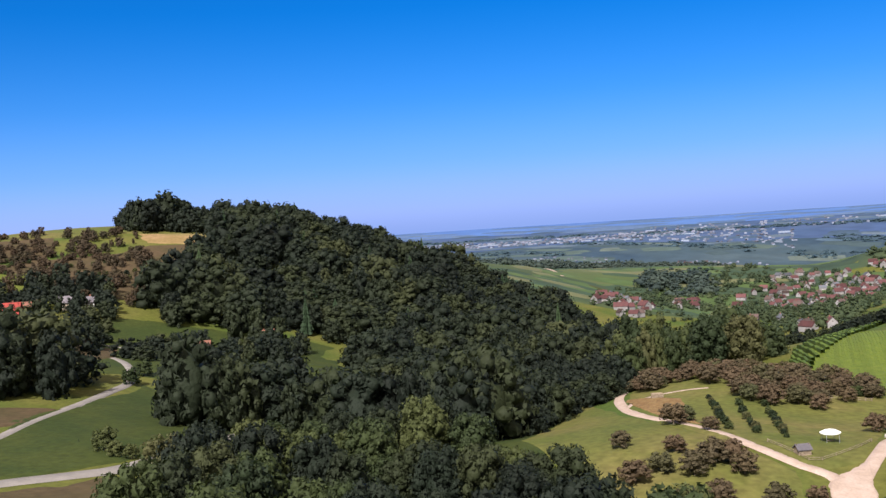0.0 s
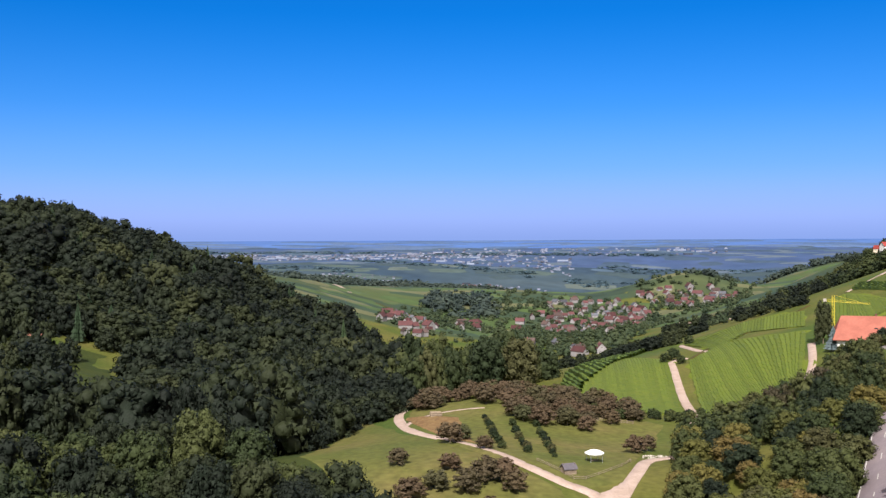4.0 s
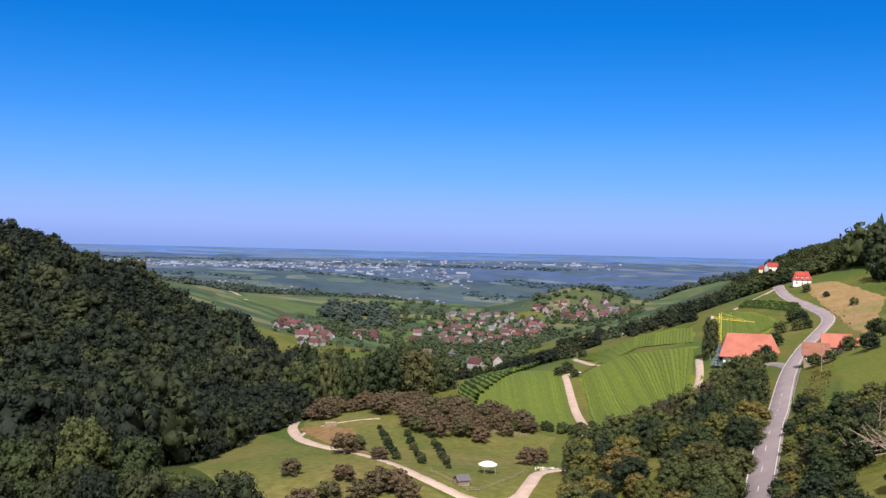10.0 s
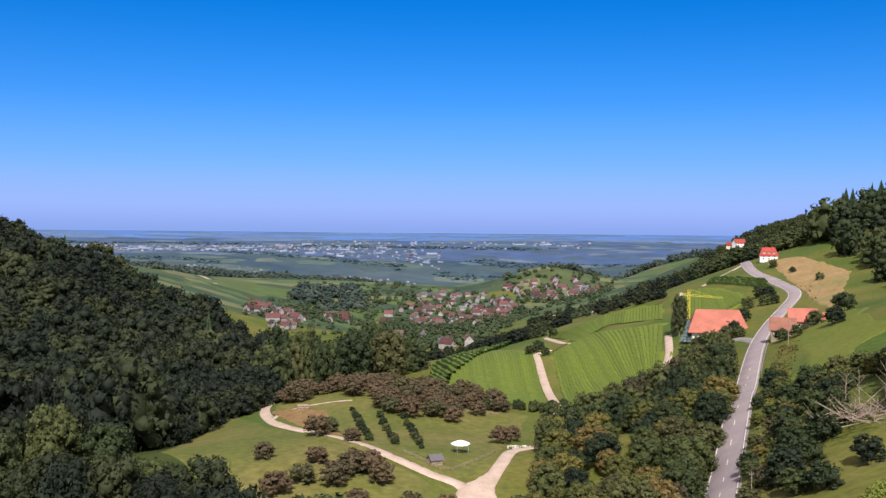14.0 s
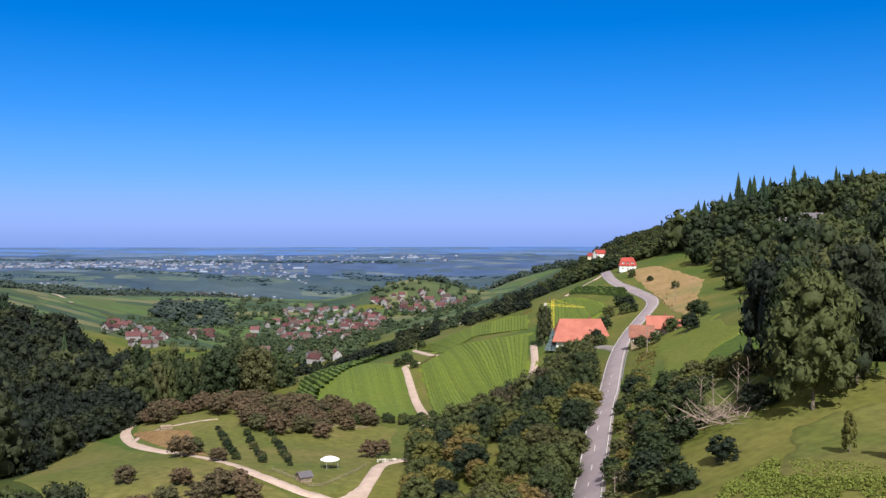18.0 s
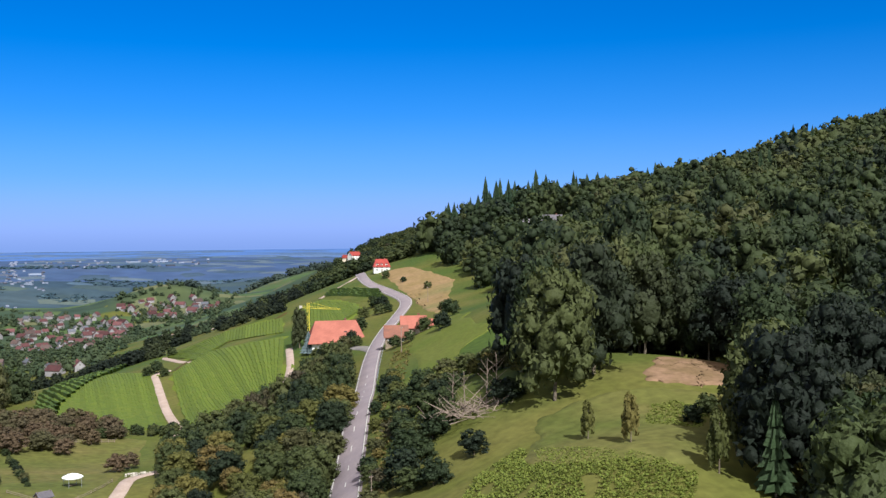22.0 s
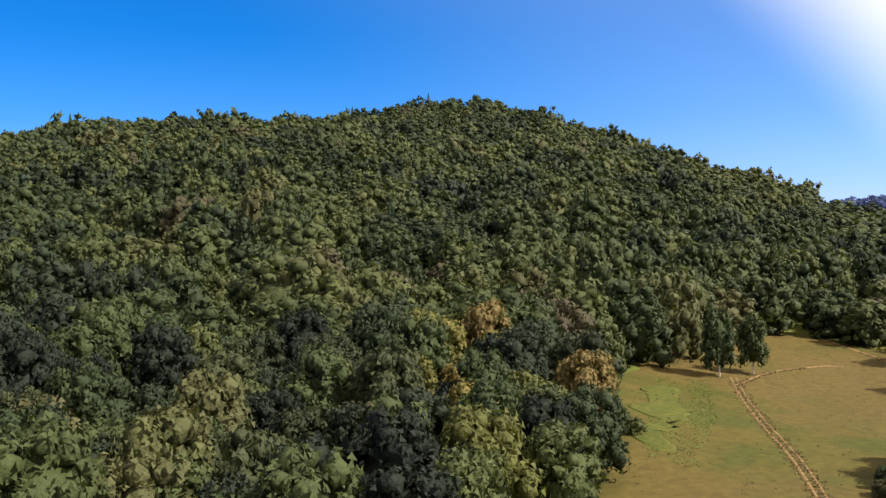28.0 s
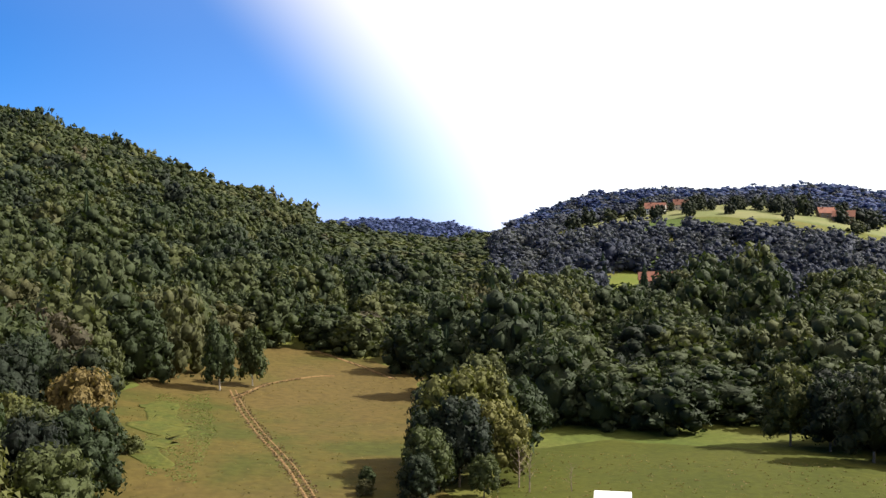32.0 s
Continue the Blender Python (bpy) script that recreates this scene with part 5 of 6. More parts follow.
# vineyards --------------------------------------------------------------
def vineyard(name, near_edge, far_edge, rows, label, tall=0.24, wide=2.3, joint=2.2, mat=VINE):
    """Rows of vines: ragged hedges that run from one edge of a field to the other."""
    V, F, T, n = [], [], [], 0
    a = np.array([plan(*p) for p in near_edge])
    c = np.array([plan(*p) for p in far_edge])

    def at_share(line, s):
        run = np.concatenate([[0], np.cumsum(np.linalg.norm(np.diff(line, axis=0), axis=1))])
        return np.array([np.interp(s * run[-1], run, line[:, 0]), np.interp(s * run[-1], run, line[:, 1])])

    for r in range(rows):
        s = (r + 0.5) / rows
        p, q = at_share(a, s), at_share(c, s)
        length = np.linalg.norm(q - p)
        k = max(3, int(length / joint))
        line = p + (q - p) * np.linspace(0, 1, k)[:, None]
        go = (q - p) / length
        side = np.array([-go[1], go[0]])
        z = height(line[:, 0], line[:, 1]) + 0.2
        w = wide * rng.uniform(0.7, 1.25, k)
        h = tall * rng.uniform(0.75, 1.2, k)
        ring = np.stack([np.concatenate([line - side * w[:, None] / 2, z[:, None]], 1), np.concatenate([line - side * w[:, None] / 2.4, (z + h)[:, None]], 1),
                         np.concatenate([line + side * w[:, None] / 2.4, (z + h * rng.uniform(0.85, 1.1, k))[:, None]], 1), np.concatenate([line + side * w[:, None] / 2, z[:, None]], 1)], 1)
        V.append(ring.reshape(-1, 3))
        for i in range(k - 1):
            o = n + i * 4
            F += [(o, o + 4, o + 5, o + 1), (o + 1, o + 5, o + 6, o + 2), (o + 2, o + 6, o + 7, o + 3)]
        T.append(np.repeat(rng.uniform(0, 1, k), 4))
        n += k * 4
    me = mesh_of(name, np.concatenate(V), F, mat)
    me.attributes.new("tint", "FLOAT", "POINT").data.foreach_set("value", np.concatenate(T))
    return tagged(new(name, me), label, "vineyard", kind="stuff")


# darker copy of the vine leaf, shade included in its green
SHADED_VINE = foliage("shaded_vine_leaf", [(0.0, (0.05, 0.08, 0.014)), (1.0, (0.08, 0.115, 0.02))], "tint")
vineyard("vine_rows", [(0.5, 338), (2.8, 334), (6.6, 334)], [(0.9, 438), (2.9, 520), (5.7, 452)], 34, "bright green rows of vines on the slope")
vineyard("vine_rows", [(7.8, 333), (10.6, 331), (12.8, 364)], [(7.0, 439), (9.0, 496), (13.1, 474)], 36, "bright green rows of vines on the slope")
vineyard("vine_rows", [(8.2, 470), (10.0, 522), (13.0, 494)], [(6.4, 544), (9.9, 586), (13.0, 556)], 42, "bright green rows of vines on the slope")
vineyard("vine_rows", [(13.9, 484), (16.3, 474), (17.5, 502)], [(13.8, 570), (15.2, 580), (17.1, 530)], 30, "bright green rows of vines above the farm")
vineyard("terrace_vines", [(15.4, 590), (15.8, 608)], [(18.8, 522), (18.4, 556)], 6, "terraced rows of vines below the road", tall=1.5, wide=1.4, mat=SHADED_VINE)
vineyard("steep_vines", [(0.5, 335), (1.0, 400), (3.0, 485), (5.0, 590)], [(-0.5, 350), (0.1, 440), (2.2, 560), (4.3, 690)], 26, "vine rows on the steep edge, shade put into their colour", tall=1.7, wide=1.5, mat=SHADED_VINE)


# houses -----------------------------------------------------------------
def house(name, label, w, d, eaves, rise, wall, roof, group="", hip=0.0, dormers=0, floors=2, over=0.6, bays=3, category="house", chimney=True):
    """A house at the origin, its ridge along x: walls with gables, two roof slopes with thickness, windows, door, chimney."""
    root = tagged(new(name), label, category, group)
    bm = bmesh.new()
    base = -1.5
    vs = [bm.verts.new(p) for p in ((-w / 2, -d / 2, base), (w / 2, -d / 2, base), (w / 2, d / 2, base), (-w / 2, d / 2, base), (-w / 2, -d / 2, eaves), (w / 2, -d / 2, eaves), (w / 2, d / 2, eaves), (-w / 2, d / 2, eaves))]
    g = [bm.verts.new((-w / 2 + hip * 0.98, 0, eaves + rise * 0.97)), bm.verts.new((w / 2 - hip * 0.98, 0, eaves + rise * 0.97))]
    for f in ((0, 1, 5, 4), (2, 3, 7, 6), (3, 2, 1, 0)):
        bm.faces.new([vs[i] for i in f])
    bm.faces.new([vs[1], vs[2], vs[6], g[1], vs[5]] if not hip else [vs[1], vs[2], vs[6], vs[5]])
    bm.faces.new([vs[3], vs[0], vs[4], g[0], vs[7]] if not hip else [vs[3], vs[0], vs[4], vs[7]])
    part("wall", bm, wall, root)
    bm = bmesh.new()
    slope = rise / (d / 2)
    lo, t = eaves - over * slope, 0.25
    ex, ey = w / 2 + over, d / 2 + over
    rx = w / 2 + over - hip
    under, top = [], []
    for z, out in ((0.0, under), (t, top)):
        out += [bm.verts.new(p) for p in ((-ex, -ey, lo + z), (ex, -ey, lo + z), (ex, ey, lo + z), (-ex, ey, lo + z), (-rx, 0, eaves + rise + z), (rx, 0, eaves + rise + z))]
    for f in ((0, 1, 5, 4), (2, 3, 4, 5), (1, 2, 5), (3, 0, 4)):
        if len(f) == 4 or hip:
            bm.faces.new([top[i] for i in f])
            bm.faces.new([under[i] for i in f][::-1])
    rim = (0, 1, 2, 3) if hip else (0, 1, 5, 2, 3, 4)
    for i in range(len(rim)):
        a, b = rim[i], rim[(i + 1) % len(rim)]
        bm.faces.new([under[a], under[b], top[b], top[a]])
    part("roof", bm, roof, root)
    storey = eaves / floors
    for s, face in ((-1, -d / 2), (1, d / 2)):
        for fl in range(floors):
            for k in range(bays):
                x = (k - (bays - 1) / 2) * w / (bays + 0.3)
                z = fl * storey + storey * 0.36
                if fl == 0 and k == bays // 2 and s < 0:
                    part("door", one_box(x - 0.55, face - 0.06, 0.0, x + 0.55, face + 0.05, 2.1), TIMBER, root, "dark wooden door")
                    continue
                win = part("window", one_box(x - 0.6, face - 0.05, z, x + 0.6, face + 0.05, z + 1.25), WHITEWASH if wall is not WHITEWASH else TIMBER, root)
                part("pane", one_box(x - 0.5, face - 0.08, z + 0.1, x + 0.5, face + 0.08, z + 1.15), GLASS, win)
    if not hip:
        for s in (-1, 1):
            win = part("window", one_box(s * w / 2 - 0.05, -0.6, eaves + 0.3, s * w / 2 + 0.05, 0.6, eaves + 1.4), TIMBER, root)
            part("pane", one_box(s * w / 2 - 0.08, -0.5, eaves + 0.4, s * w / 2 + 0.08, 0.5, eaves + 1.3), GLASS, win)
    if chimney:
        part("chimney", one_box(w * 0.18, d * 0.06, eaves + rise * 0.5, w * 0.18 + 0.8, d * 0.06 + 0.8, eaves + rise + 1.0), ROOF_BROWN, root)
    for k in range(dormers):
        x = (k - (dormers - 1) / 2) * w / (dormers + 0.6)
        y0, z0 = -d / 2 + 0.6, eaves + 0.3
        bm = one_box(x - 0.8, y0, z0 - 0.6, x + 0.8, y0 + 2.4, z0 + 1.5)
        body = part("dormer", bm, wall, root)
        bm = bmesh.new()
        for sx in (-1, 1):
            q = [bm.verts.new(p) for p in ((x, y0 - 0.35, z0 + 2.2), (x + sx * 1.15, y0 - 0.35, z0 + 1.35), (x + sx * 1.15, y0 + 2.9, z0 + 1.35), (x, y0 + 2.9, z0 + 2.2))]
            r2 = [bm.verts.new(v.co + Vector((0, 0, 0.16))) for v in q]
            bm.faces.new(r2)
            bm.faces.new(q[::-1])
            for i in range(4):
                bm.faces.new([q[i], q[(i + 1) % 4], r2[(i + 1) % 4], r2[i]])
        part("dormer_roof", bm, roof, body)
        part("pane", one_box(x - 0.5, y0 - 0.06, z0 + 0.2, x + 0.5, y0 + 0.05, z0 + 1.2), GLASS, body)
    return root


def set_down(thing, bearing, far, turn, lift=0.0, size=1.0):
    x, y = plan(bearing, far)
    thing.matrix_basis = pose(x, y, float(height(x, y)[0]) + lift, 0, 0, turn) @ Matrix.Scale(size, 4)
    return thing


set_down(house("house", "white house with a steep red hipped roof above the bend", 13, 10, 4.2, 5.6, WHITEWASH, ROOF_RED, hip=2.5, dormers=3), 18.65, 628, -14, size=0.78)
farm = set_down(house("farmhouse", "large farmhouse under a sweeping orange tiled hipped roof", 21, 14, 3.2, 7.0, WHITEWASH, ROOF_ORANGE, hip=3.6, floors=1, over=1.6, bays=5, category="farmhouse"), 16.0, 416, -10, lift=-0.9)
part("roof_window", one_box(3.0, -4.6, 5.4, 4.2, -3.9, 6.3), GLASS, farm)
set_down(house("barn", "timber barn with a dark brown roof beside the road", 7.6, 7, 3.0, 3.4, TIMBER, ROOF_BROWN, floors=1, bays=3, category="barn", chimney=False), 19.45, 352, -18)
set_down(house("house", "low house with an orange tiled roof behind the barn", 8.5, 7, 3.0, 3.6, CREAM, ROOF_ORANGE, floors=1), 20.45, 358, -18)
set_down(house("outbuilding", "small outbuilding with an orange roof and open front", 4.5, 4, 2.4, 1.6, CREAM, ROOF_ORANGE, floors=1, bays=1, category="shed", chimney=False), 21.15, 352, -18)
set_down(house("house", "house with a red roof on the distant ridge", 16, 10, 5, 5, WHITEWASH, ROOF_RED), 17.1, 1400, 20, lift=6)
set_down(house("house", "house with a red roof on the distant ridge", 12, 9, 4, 4, CREAM, ROOF_RED), 16.7, 1410, -30, lift=6)
set_down(house("house", "grey-roofed house among trees on the upper slope", 20, 11, 4.5, 4.5, CREAM, ROOF_GREY, bays=4), 27.6, 640, -35, lift=-1.5)
set_down(house("house", "grey-roofed house among trees on the upper slope", 12, 9, 4, 4, CREAM, ROOF_GREY, bays=3), 28.5, 650, -20, lift=-1)
# across the valley
set_down(house("house", "house with a bright red tiled roof among gardens", 12, 9, 4.5, 5, TIMBER, ROOF_RED), -42.9, 500, 25)
set_down(house("house", "brown-roofed timber house among gardens", 13, 10, 4.5, 5, TIMBER, ROOF_BROWN), -41.7, 505, 10)
set_down(house("house", "white house with a grey roof among trees", 10, 7, 3.6, 2.8, CREAM, ROOF_GREY), -39.8, 535, 35)
set_down(house("house", "white annex with a grey roof among trees", 7, 6, 3, 2.4, WHITEWASH, ROOF_GREY), -38.9, 540, 35)
set_down(house("barn", "long barn with a red-brown tiled roof", 15, 9, 3.2, 4.5, TIMBER, ROOF_BROWN, floors=1, bays=4, category="barn", chimney=False), -33.6, 418, 22)
set_down(house("house", "brown-roofed house at the foot of the wood", 12, 9, 3.6, 5, TIMBER, ROOF_BROWN, dormers=2), -29.4, 505, 30)
set_down(house("shed", "small white shed with an orange roof", 7, 5, 2.6, 1.8, WHITEWASH, ROOF_ORANGE, floors=1, bays=1, category="shed", chimney=False), -42.6, 425, 15)
set_down(house("house", "farmhouse with a brown roof on the sunlit rise", 18, 11, 4.5, 5, WHITEWASH, ROOF_BROWN), 108.2, 905, 60)
set_down(house("house", "brown-roofed house on the sunlit rise", 13, 9, 4.5, 4.5, CREAM, ROOF_BROWN), 109.6, 912, 75)
set_down(house("house", "dark-roofed farmhouse on the sunlit rise", 17, 11, 5, 5, TIMBER, ROOF_BROWN), 118.1, 890, 60)
set_down(house("house", "dark-roofed house on the sunlit rise", 13, 9, 4.5, 4.5, TIMBER, ROOF_BROWN), 117.2, 900, 80)
set_down(house("farmhouse", "brown-roofed farmhouse deep in the wooded valley", 18, 11, 4.5, 5, CREAM, ROOF_BROWN, category="farmhouse"), 108.7, 575, 60, lift=1)
set_down(house("barn", "brown-roofed barn deep in the wooded valley", 12, 9, 4, 4, TIMBER, ROOF_BROWN, floors=1, category="barn"), 107.9, 585, 75, lift=1)

# the village: five kinds of house, repeated
random.seed(9)
VILLAGE = "houses of the village"
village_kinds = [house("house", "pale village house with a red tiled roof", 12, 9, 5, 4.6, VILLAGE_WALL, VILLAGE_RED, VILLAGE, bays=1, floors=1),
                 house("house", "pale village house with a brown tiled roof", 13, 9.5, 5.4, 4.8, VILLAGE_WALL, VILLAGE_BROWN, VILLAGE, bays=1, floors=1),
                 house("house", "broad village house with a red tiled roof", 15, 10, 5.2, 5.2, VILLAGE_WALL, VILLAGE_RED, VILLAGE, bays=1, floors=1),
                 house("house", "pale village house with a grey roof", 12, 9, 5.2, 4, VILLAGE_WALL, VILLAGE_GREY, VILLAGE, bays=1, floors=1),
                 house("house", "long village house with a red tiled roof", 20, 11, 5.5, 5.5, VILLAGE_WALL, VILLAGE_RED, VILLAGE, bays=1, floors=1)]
VILLAGE_PARTS = [([(-1.4, 1600), (-0.8, 1480), (2.1, 1190), (4.7, 1500), (4.9, 1740), (1.8, 1840), (-1.4, 1800)], 29), ([(3.9, 1850), (5.7, 1715), (8.6, 1690), (10.0, 1800), (7.6, 1875)], 24),
                 ([(-10.7, 1230), (-9.8, 1110), (-7.3, 1190), (-7.4, 1330), (-9.8, 1400)], 25), ([(-6.6, 1240), (-5.3, 1240), (-4.3, 1500), (-5.0, 1560), (-6.4, 1480)], 28),
                 ([(-1.4, 1040), (0.5, 950), (2.2, 820), (2.4, 900), (-0.4, 1140), (-2.7, 1240)], 32), ([(-4.0, 1700), (-2.7, 1480), (-1.4, 1490), (-1.7, 1700)], 52),
                 ([(-11.0, 2580), (-9.8, 2600), (-9.8, 2650), (-11.0, 2640)], 24), ([(-6.0, 2640), (-3.0, 2680), (-3.0, 2710), (-6.0, 2680)], 30)]
for poly, gap in VILLAGE_PARTS:
    for b, d in scatter(poly, gap, rng):
        k = random.choices(village_kinds, (5, 3, 3, 3, 1))[0]
        place(k, b, d, random.uniform(0.7, 1.05), lift=0.8)
for k in village_kinds:
    drop(k)


# the town on the plain --------------------------------------------------
def far_town():
    V, F, M, n = [], [], [], 0
    for poly, count, grow in [([(-21, 3350), (-9, 3300), (-8, 3700), (-21, 3800)], 420, 1.0), ([(-9, 3250), (0.5, 2950), (0.5, 3400), (-9, 3900)], 260, 1.0), ([(-8, 3500), (8, 3400), (10, 4100), (-8, 4200)], 120, 1.15),
                              ([(-14, 2700), (-9.5, 2650), (-9.5, 2800), (-14, 2820)], 40, 0.9), ([(-6, 2600), (-1, 2550), (-1, 2700), (-6, 2750)], 40, 0.9), ([(-30, 3500), (-21, 3500), (-21, 3900), (-30, 3900)], 60, 1.0)]:
        b = rng.uniform(min(p[0] for p in poly), max(p[0] for p in poly), count * 3)
        d = rng.uniform(min(p[1] for p in poly), max(p[1] for p in poly), count * 3)
        keep = inside(poly, b, d)
        for bb, dd in zip(b[keep][:count], d[keep][:count]):
            x, y = plan(bb, dd)
            z = float(height(x, y)[0]) + 1
            big = rng.random() < 0.09
            w, l, h = (rng.uniform(25, 70), rng.uniform(15, 30), rng.uniform(7, 11)) if big else (rng.uniform(9, 17), rng.uniform(8, 12), rng.uniform(5, 9))
            w, l, h = w * grow * 0.6, l * grow * 0.6, h * grow * 0.45
            a = rng.uniform(-0.5, 0.5)
            c, s = math.cos(a), math.sin(a)
            r = 0.5 if big else h * 0.5
            pts = [(-w / 2, -l / 2, -3), (w / 2, -l / 2, -3), (w / 2, l / 2, -3), (-w / 2, l / 2, -3), (-w / 2, -l / 2, h), (w / 2, -l / 2, h), (w / 2, l / 2, h), (-w / 2, l / 2, h), (-w / 2, 0, h + r), (w / 2, 0, h + r)]
            V += [(x + p * c - q * s, y + p * s + q * c, z + e) for p, q, e in pts]
            F += [tuple(n + i for i in f) for f in ((0, 1, 5, 4), (1, 2, 6, 9, 5), (2, 3, 7, 6), (3, 0, 4, 8, 7), (4, 5, 9, 8), (6, 7, 8, 9))]
            M += [0, 0, 0, 0, 0 if big else 1, 0 if big else 1]
            n += 10
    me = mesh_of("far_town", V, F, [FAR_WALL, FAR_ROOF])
    me.polygons.foreach_set("material_index", M)
    return tagged(new("far_town", me), "pale houses and halls of a town far out on the plain, haze put into their colour", "town", kind="stuff")


far_town()

# small things -----------------------------------------------------------
tent = tagged(new("pavilion"), "white canvas garden pavilion on four posts", "pavilion")
bm = bmesh.new()
top = [bm.verts.new((math.cos(a) * r, math.sin(a) * r, z)) for r, z in ((2.5, 2.5), (2.6, 2.75), (1.5, 3.3), (0.25, 3.6)) for a in [i * math.pi / 6 for i in range(12)]]
for k in range(3):
    for i in range(12):
        bm.faces.new([top[k * 12 + i], top[k * 12 + (i + 1) % 12], top[(k + 1) * 12 + (i + 1) % 12], top[(k + 1) * 12 + i]])
bm.faces.new(top[36:48])
part("canopy", bm, CANVAS, tent)
for sx in (-1.6, 1.6):
    for sy in (-1.6, 1.6):
        part("post", tube(bmesh.new(), (sx, sy, -0.4), (sx, sy, 2.75), 0.07, 0.07), STEEL, tent)
part("table", one_box(-0.9, -0.5, 0.7, 0.9, 0.5, 0.78), TIMBER, tent)
set_down(tent, 1.66, 239, 20, size=0.9)
set_down(house("shed", "small garden shed with a grey roof", 3.6, 3.0, 1.9, 1.1, TIMBER, ROOF_GREY, floors=1, bays=1, over=0.35, category="shed", chimney=False), 0.2, 225, 25, size=0.78)

heap = tagged(new("log_stack"), "stack of cut logs beside the track on the knoll", "logs")
for i in range(14):
    row, col = divmod(i, 5)
    part("log", tube(bmesh.new(), (-1.5 + random.uniform(-0.3, 0.3), col * 0.62 + row * 0.3, 0.2 + row * 0.5), (1.7 + random.uniform(-0.3, 0.3), col * 0.62 + row * 0.3, 0.2 + row * 0.5), 0.3, 0.27, 7), TIMBER, heap)
set_down(heap, -7.4, 309, 15, lift=0.1)
wall = tagged(new("stone_stack"), "low stack of pale stones beside the gravel track", "stones")
for i in range(26):
    s = random.uniform(0.35, 0.7)
    part("stone", one_box(i % 13 * 0.62 - s / 2, random.uniform(-0.3, 0.3) - s / 2, i // 13 * 0.45 - 0.2, i % 13 * 0.62 + s / 2, s / 2, i // 13 * 0.45 + s * 0.7 - 0.2, bevel=0.08), STONE, wall)
set_down(wall, 4.4, 252, -5, lift=0.2)
fence = tagged(new("fence"), "weathered wooden post fence at the edge of the orchard", "fence")
ends = [spot(0.2 + i * 0.33, 309.5) for i in range(12)]
for p, q in zip(ends, ends[1:] + [None]):
    part("post", tube(bmesh.new(), p + Vector((0, 0, -0.3)), p + Vector((0, 0, 1.3)), 0.08, 0.07, 5), DEAD_WOOD, fence)
    if q:
        for h in (0.6, 1.1):
            part("rail", tube(bmesh.new(), p + Vector((0, 0, h)), q + Vector((0, 0, h)), 0.06, 0.05, 5), DEAD_WOOD, fence)
garden_fence = tagged(new("fence"), "low wooden garden fence along the gravel fork", "fence")
ends = [spot(b, d) for b, d in [(-1.6, 233), (-0.9, 229), (-0.2, 225), (0.5, 221), (1.2, 222), (1.9, 226), (2.6, 231), (3.2, 236), (3.7, 243)]]
for p, q in zip(ends, ends[1:] + [None]):
    part("post", tube(bmesh.new(), p + Vector((0, 0, -0.3)), p + Vector((0, 0, 1.0)), 0.07, 0.06, 5), DEAD_WOOD, garden_fence)
    if q:
        for h in (0.5, 0.9):
            part("rail", tube(bmesh.new(), p + Vector((0, 0, h)), q + Vector((0, 0, h)), 0.05, 0.05, 5), DEAD_WOOD, garden_fence)

crane = tagged(new("tower_crane"), "yellow building crane behind the farmhouse", "crane")
for sx in (-0.5, 0.5):
    for sy in (-0.5, 0.5):
        part("mast_leg", tube(bmesh.new(), (sx, sy, -0.5), (sx, sy, 14), 0.09, 0.09, 5), CRANE_YELLOW, crane)
for i in range(9):
    part("brace", tube(bmesh.new(), (-0.5, -0.5, i * 1.55), (0.5, -0.5, i * 1.55 + 1.5), 0.05, 0.05, 4), CRANE_YELLOW, crane)
    part("brace", tube(bmesh.new(), (0.5, 0.5, i * 1.55), (-0.5, 0.5, i * 1.55 + 1.5), 0.05, 0.05, 4), CRANE_YELLOW, crane)
part("jib", tube(tube(tube(bmesh.new(), (-3, 0, 12.4), (15, 0, 10.8), 0.07, 0.06, 4), (-3, 0.5, 11.6), (15, 0.4, 10.4), 0.06, 0.05, 4), (-3, -0.5, 11.6), (15, -0.4, 10.4), 0.06, 0.05, 4), CRANE_YELLOW, crane)
part("counterweight", one_box(-4.2, -0.7, 11.2, -2.8, 0.7, 12.6), STONE, crane)
part("tie", tube(bmesh.new(), (0, 0, 14.4), (11, 0, 11.2), 0.04, 0.04, 4), CRANE_YELLOW, crane)
set_down(crane, 14.45, 470, -10)

pole = tagged(new("utility_pole"), "slim wooden utility pole with a lamp head beside the road", "pole", "poles along the road")
part("shaft", tube(bmesh.new(), (0, 0, -0.8), (0, 0, 8.5), 0.15, 0.1, 7), DEAD_WOOD, pole)
part("crossarm", one_box(-0.7, -0.06, 7.9, 0.7, 0.06, 8.05), DEAD_WOOD, pole)
part("insulator", tube(bmesh.new(), (-0.55, 0, 8.05), (-0.55, 0, 8.3), 0.05, 0.04, 5), STEEL, pole)
part("insulator", tube(bmesh.new(), (0.55, 0, 8.05), (0.55, 0, 8.3), 0.05, 0.04, 5), STEEL, pole)
for b, d, s in [(17.95, 147, 0.55), (19.75, 322, 1.0), (21.3, 470, 0.9)]:
    place(pole, b, d, s, turn=20)
drop(pole)
rail = tagged(new("guard_rail"), "pale guard rail along the road verge", "guard rail")
ends = [spot(float(np.interp(d, [227, 300, 358, 400], [17.2, 17.71, 18.2, 18.75])) + 3.6 / d * 57.3, d) for d in range(292, 352, 6)]
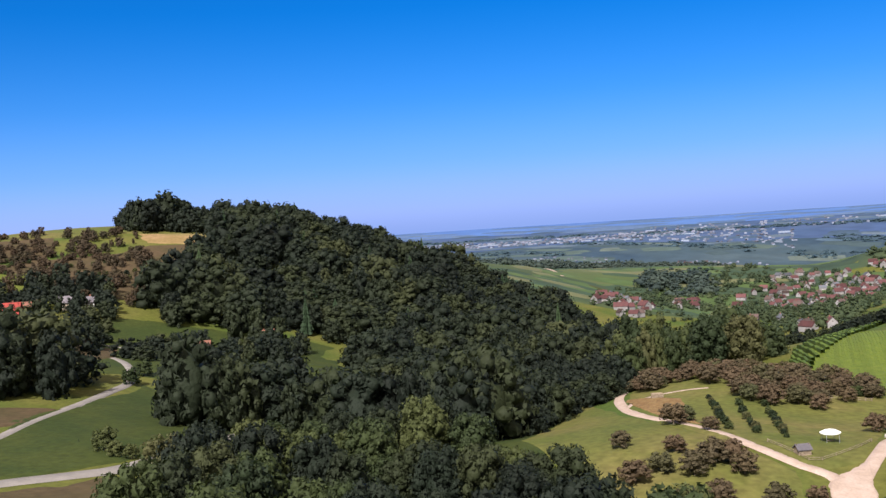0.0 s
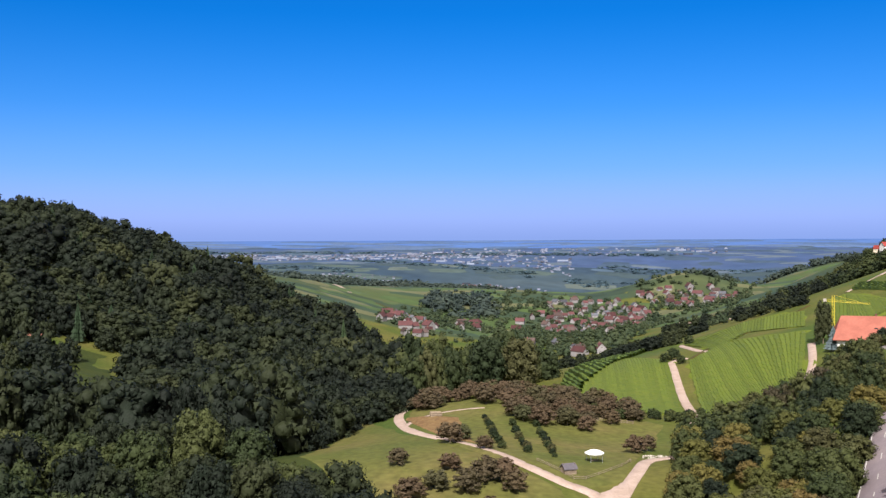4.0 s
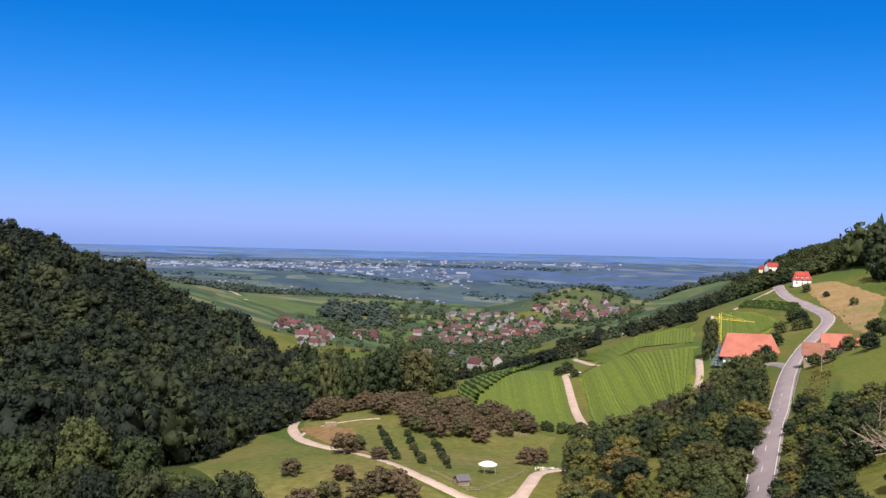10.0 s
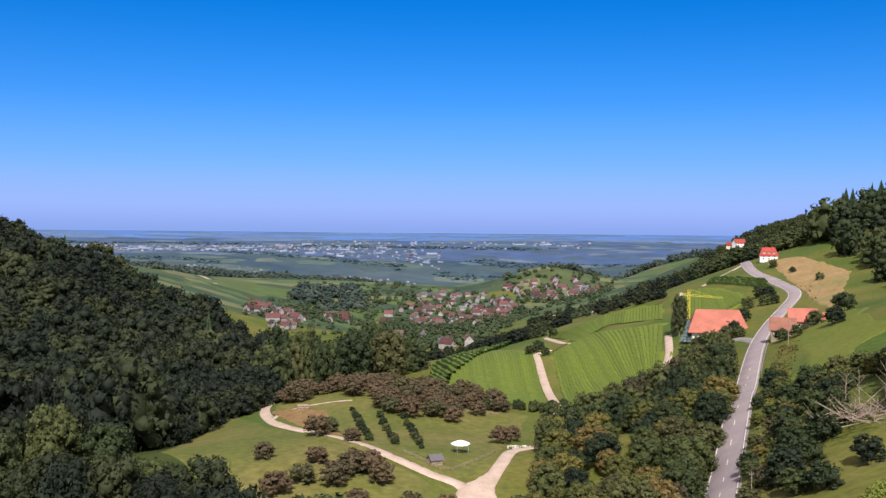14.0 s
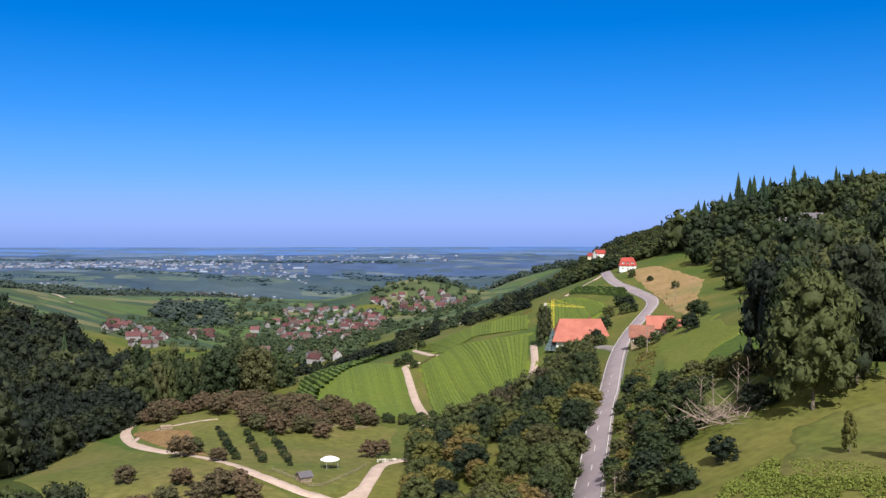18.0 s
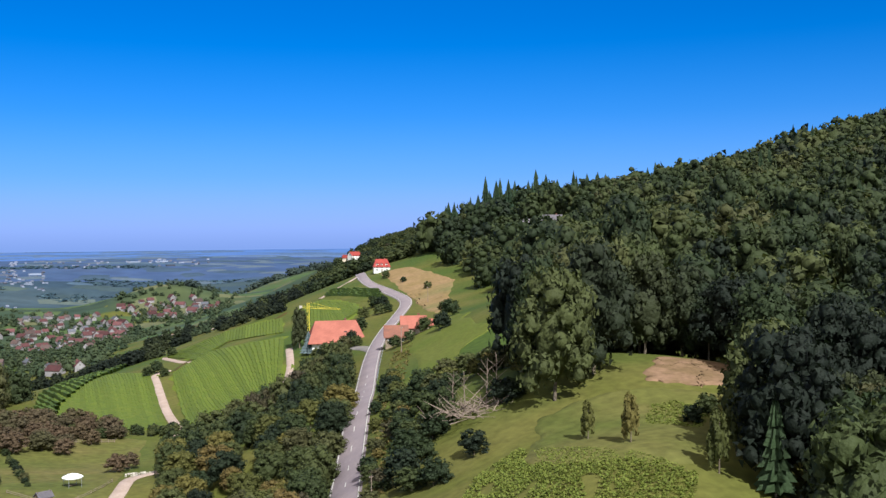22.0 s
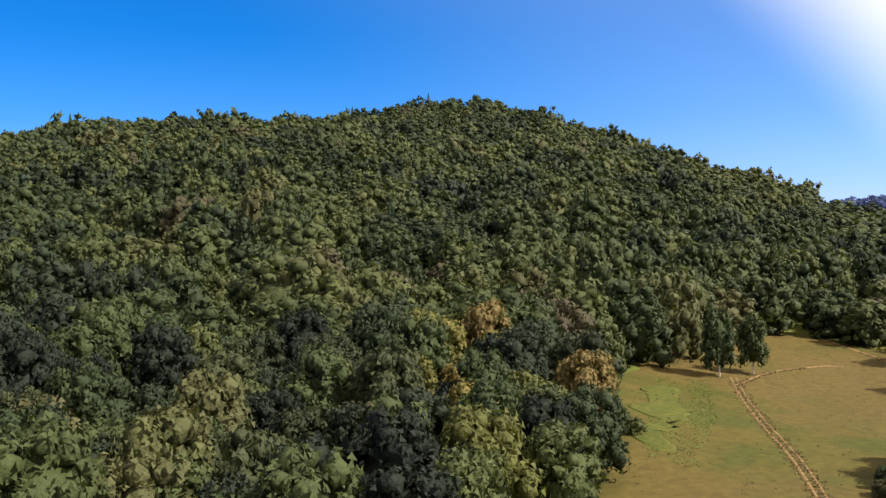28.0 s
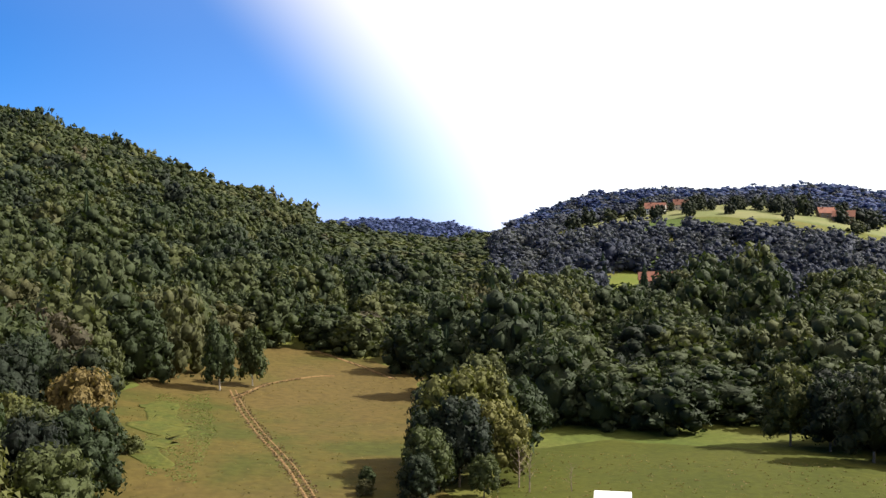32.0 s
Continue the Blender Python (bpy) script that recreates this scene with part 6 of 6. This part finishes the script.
for p, q in zip(ends, ends[1:] + [None]):
    part("post", tube(bmesh.new(), p + Vector((0, 0, -0.3)), p + Vector((0, 0, 0.9)), 0.08, 0.08, 5), STEEL, rail)
    if q:
        part("beam", tube(bmesh.new(), p + Vector((0, 0, 0.85)), q + Vector((0, 0, 0.85)), 0.09, 0.09, 4), STEEL, rail)

# wind-thrown branches and dead trunks below the big trees
brush = tagged(new("brush_pile"), "tangled heap of bleached fallen trunks and branches", "brush pile")
random.seed(15)
for i in range(190):
    a, l = random.uniform(0, 6.28), random.choice((1.2, 1.5, 2, 2, 2.5, 3, 3, 4, 6.2)) * random.uniform(0.8, 1.2)
    x, y = random.gauss(0, 4.2), random.gauss(0, 2.6)
    lean = random.uniform(0.0, 0.8)
    p = Vector((x, y, random.uniform(0.2, 1.4)))
    q = p + Vector((math.cos(a) * l * math.cos(lean), math.sin(a) * l * math.cos(lean), l * math.sin(lean)))
    part("trunk" if l > 6 else "branch", tube(bmesh.new(), p, q, 0.04 + l * 0.012, 0.025, 5), DEAD_WOOD, brush)
set_down(brush, 23.9, 170, 30)
dead = tagged(new("dead_tree"), "leafless grey tree trunk with bare limbs", "tree", "bare trees")
bm = tube(bmesh.new(), (0, 0, -0.5), (0.3, 0, 5.0), 0.17, 0.09, 6)
part("trunk", tube(bm, (0.3, 0, 5.0), (0.2, 0.3, 9.0), 0.09, 0.02, 5), DEAD_WOOD, dead)
for i in range(11):
    a, h = i * 2.4, 2.6 + i * 0.5
    part("limb", tube(bmesh.new(), (0.2, 0, h), (0.2 + math.cos(a) * 1.9, math.sin(a) * 1.9, h + 1.7), 0.06, 0.015, 4), DEAD_WOOD, dead)
for b, d, s in [(103.6, 163, 0.55), (101.2, 163, 0.75), (100.6, 166, 0.8), (22.3, 172, 0.55), (23.4, 177, 0.7), (21.9, 176, 0.5), (24.6, 172, 0.9), (25.3, 171, 0.95), (22.7, 180, 0.75), (61.5, 290, 1.6), (61.9, 296, 1.7), (61.2, 300, 1.6), (62.2, 288, 1.5)]:
    place(dead, b, d, s)
drop(dead)

hut = tagged(new("hut"), "low hut with a bright white sheet roof on the meadow", "hut")
part("wall", one_box(-3.6, -2.3, -1.0, 3.6, 2.3, 2.3), TIMBER, hut)
part("roof", one_box(-4.1, -2.8, 2.32, 4.1, 2.8, 2.5, bevel=0.04), WHITE_SHEET, hut)
part("door", one_box(-0.5, -2.38, 0.0, 0.5, -2.28, 2.0), DEAD_WOOD, hut)
set_down(hut, 105.9, 150.5, -16)
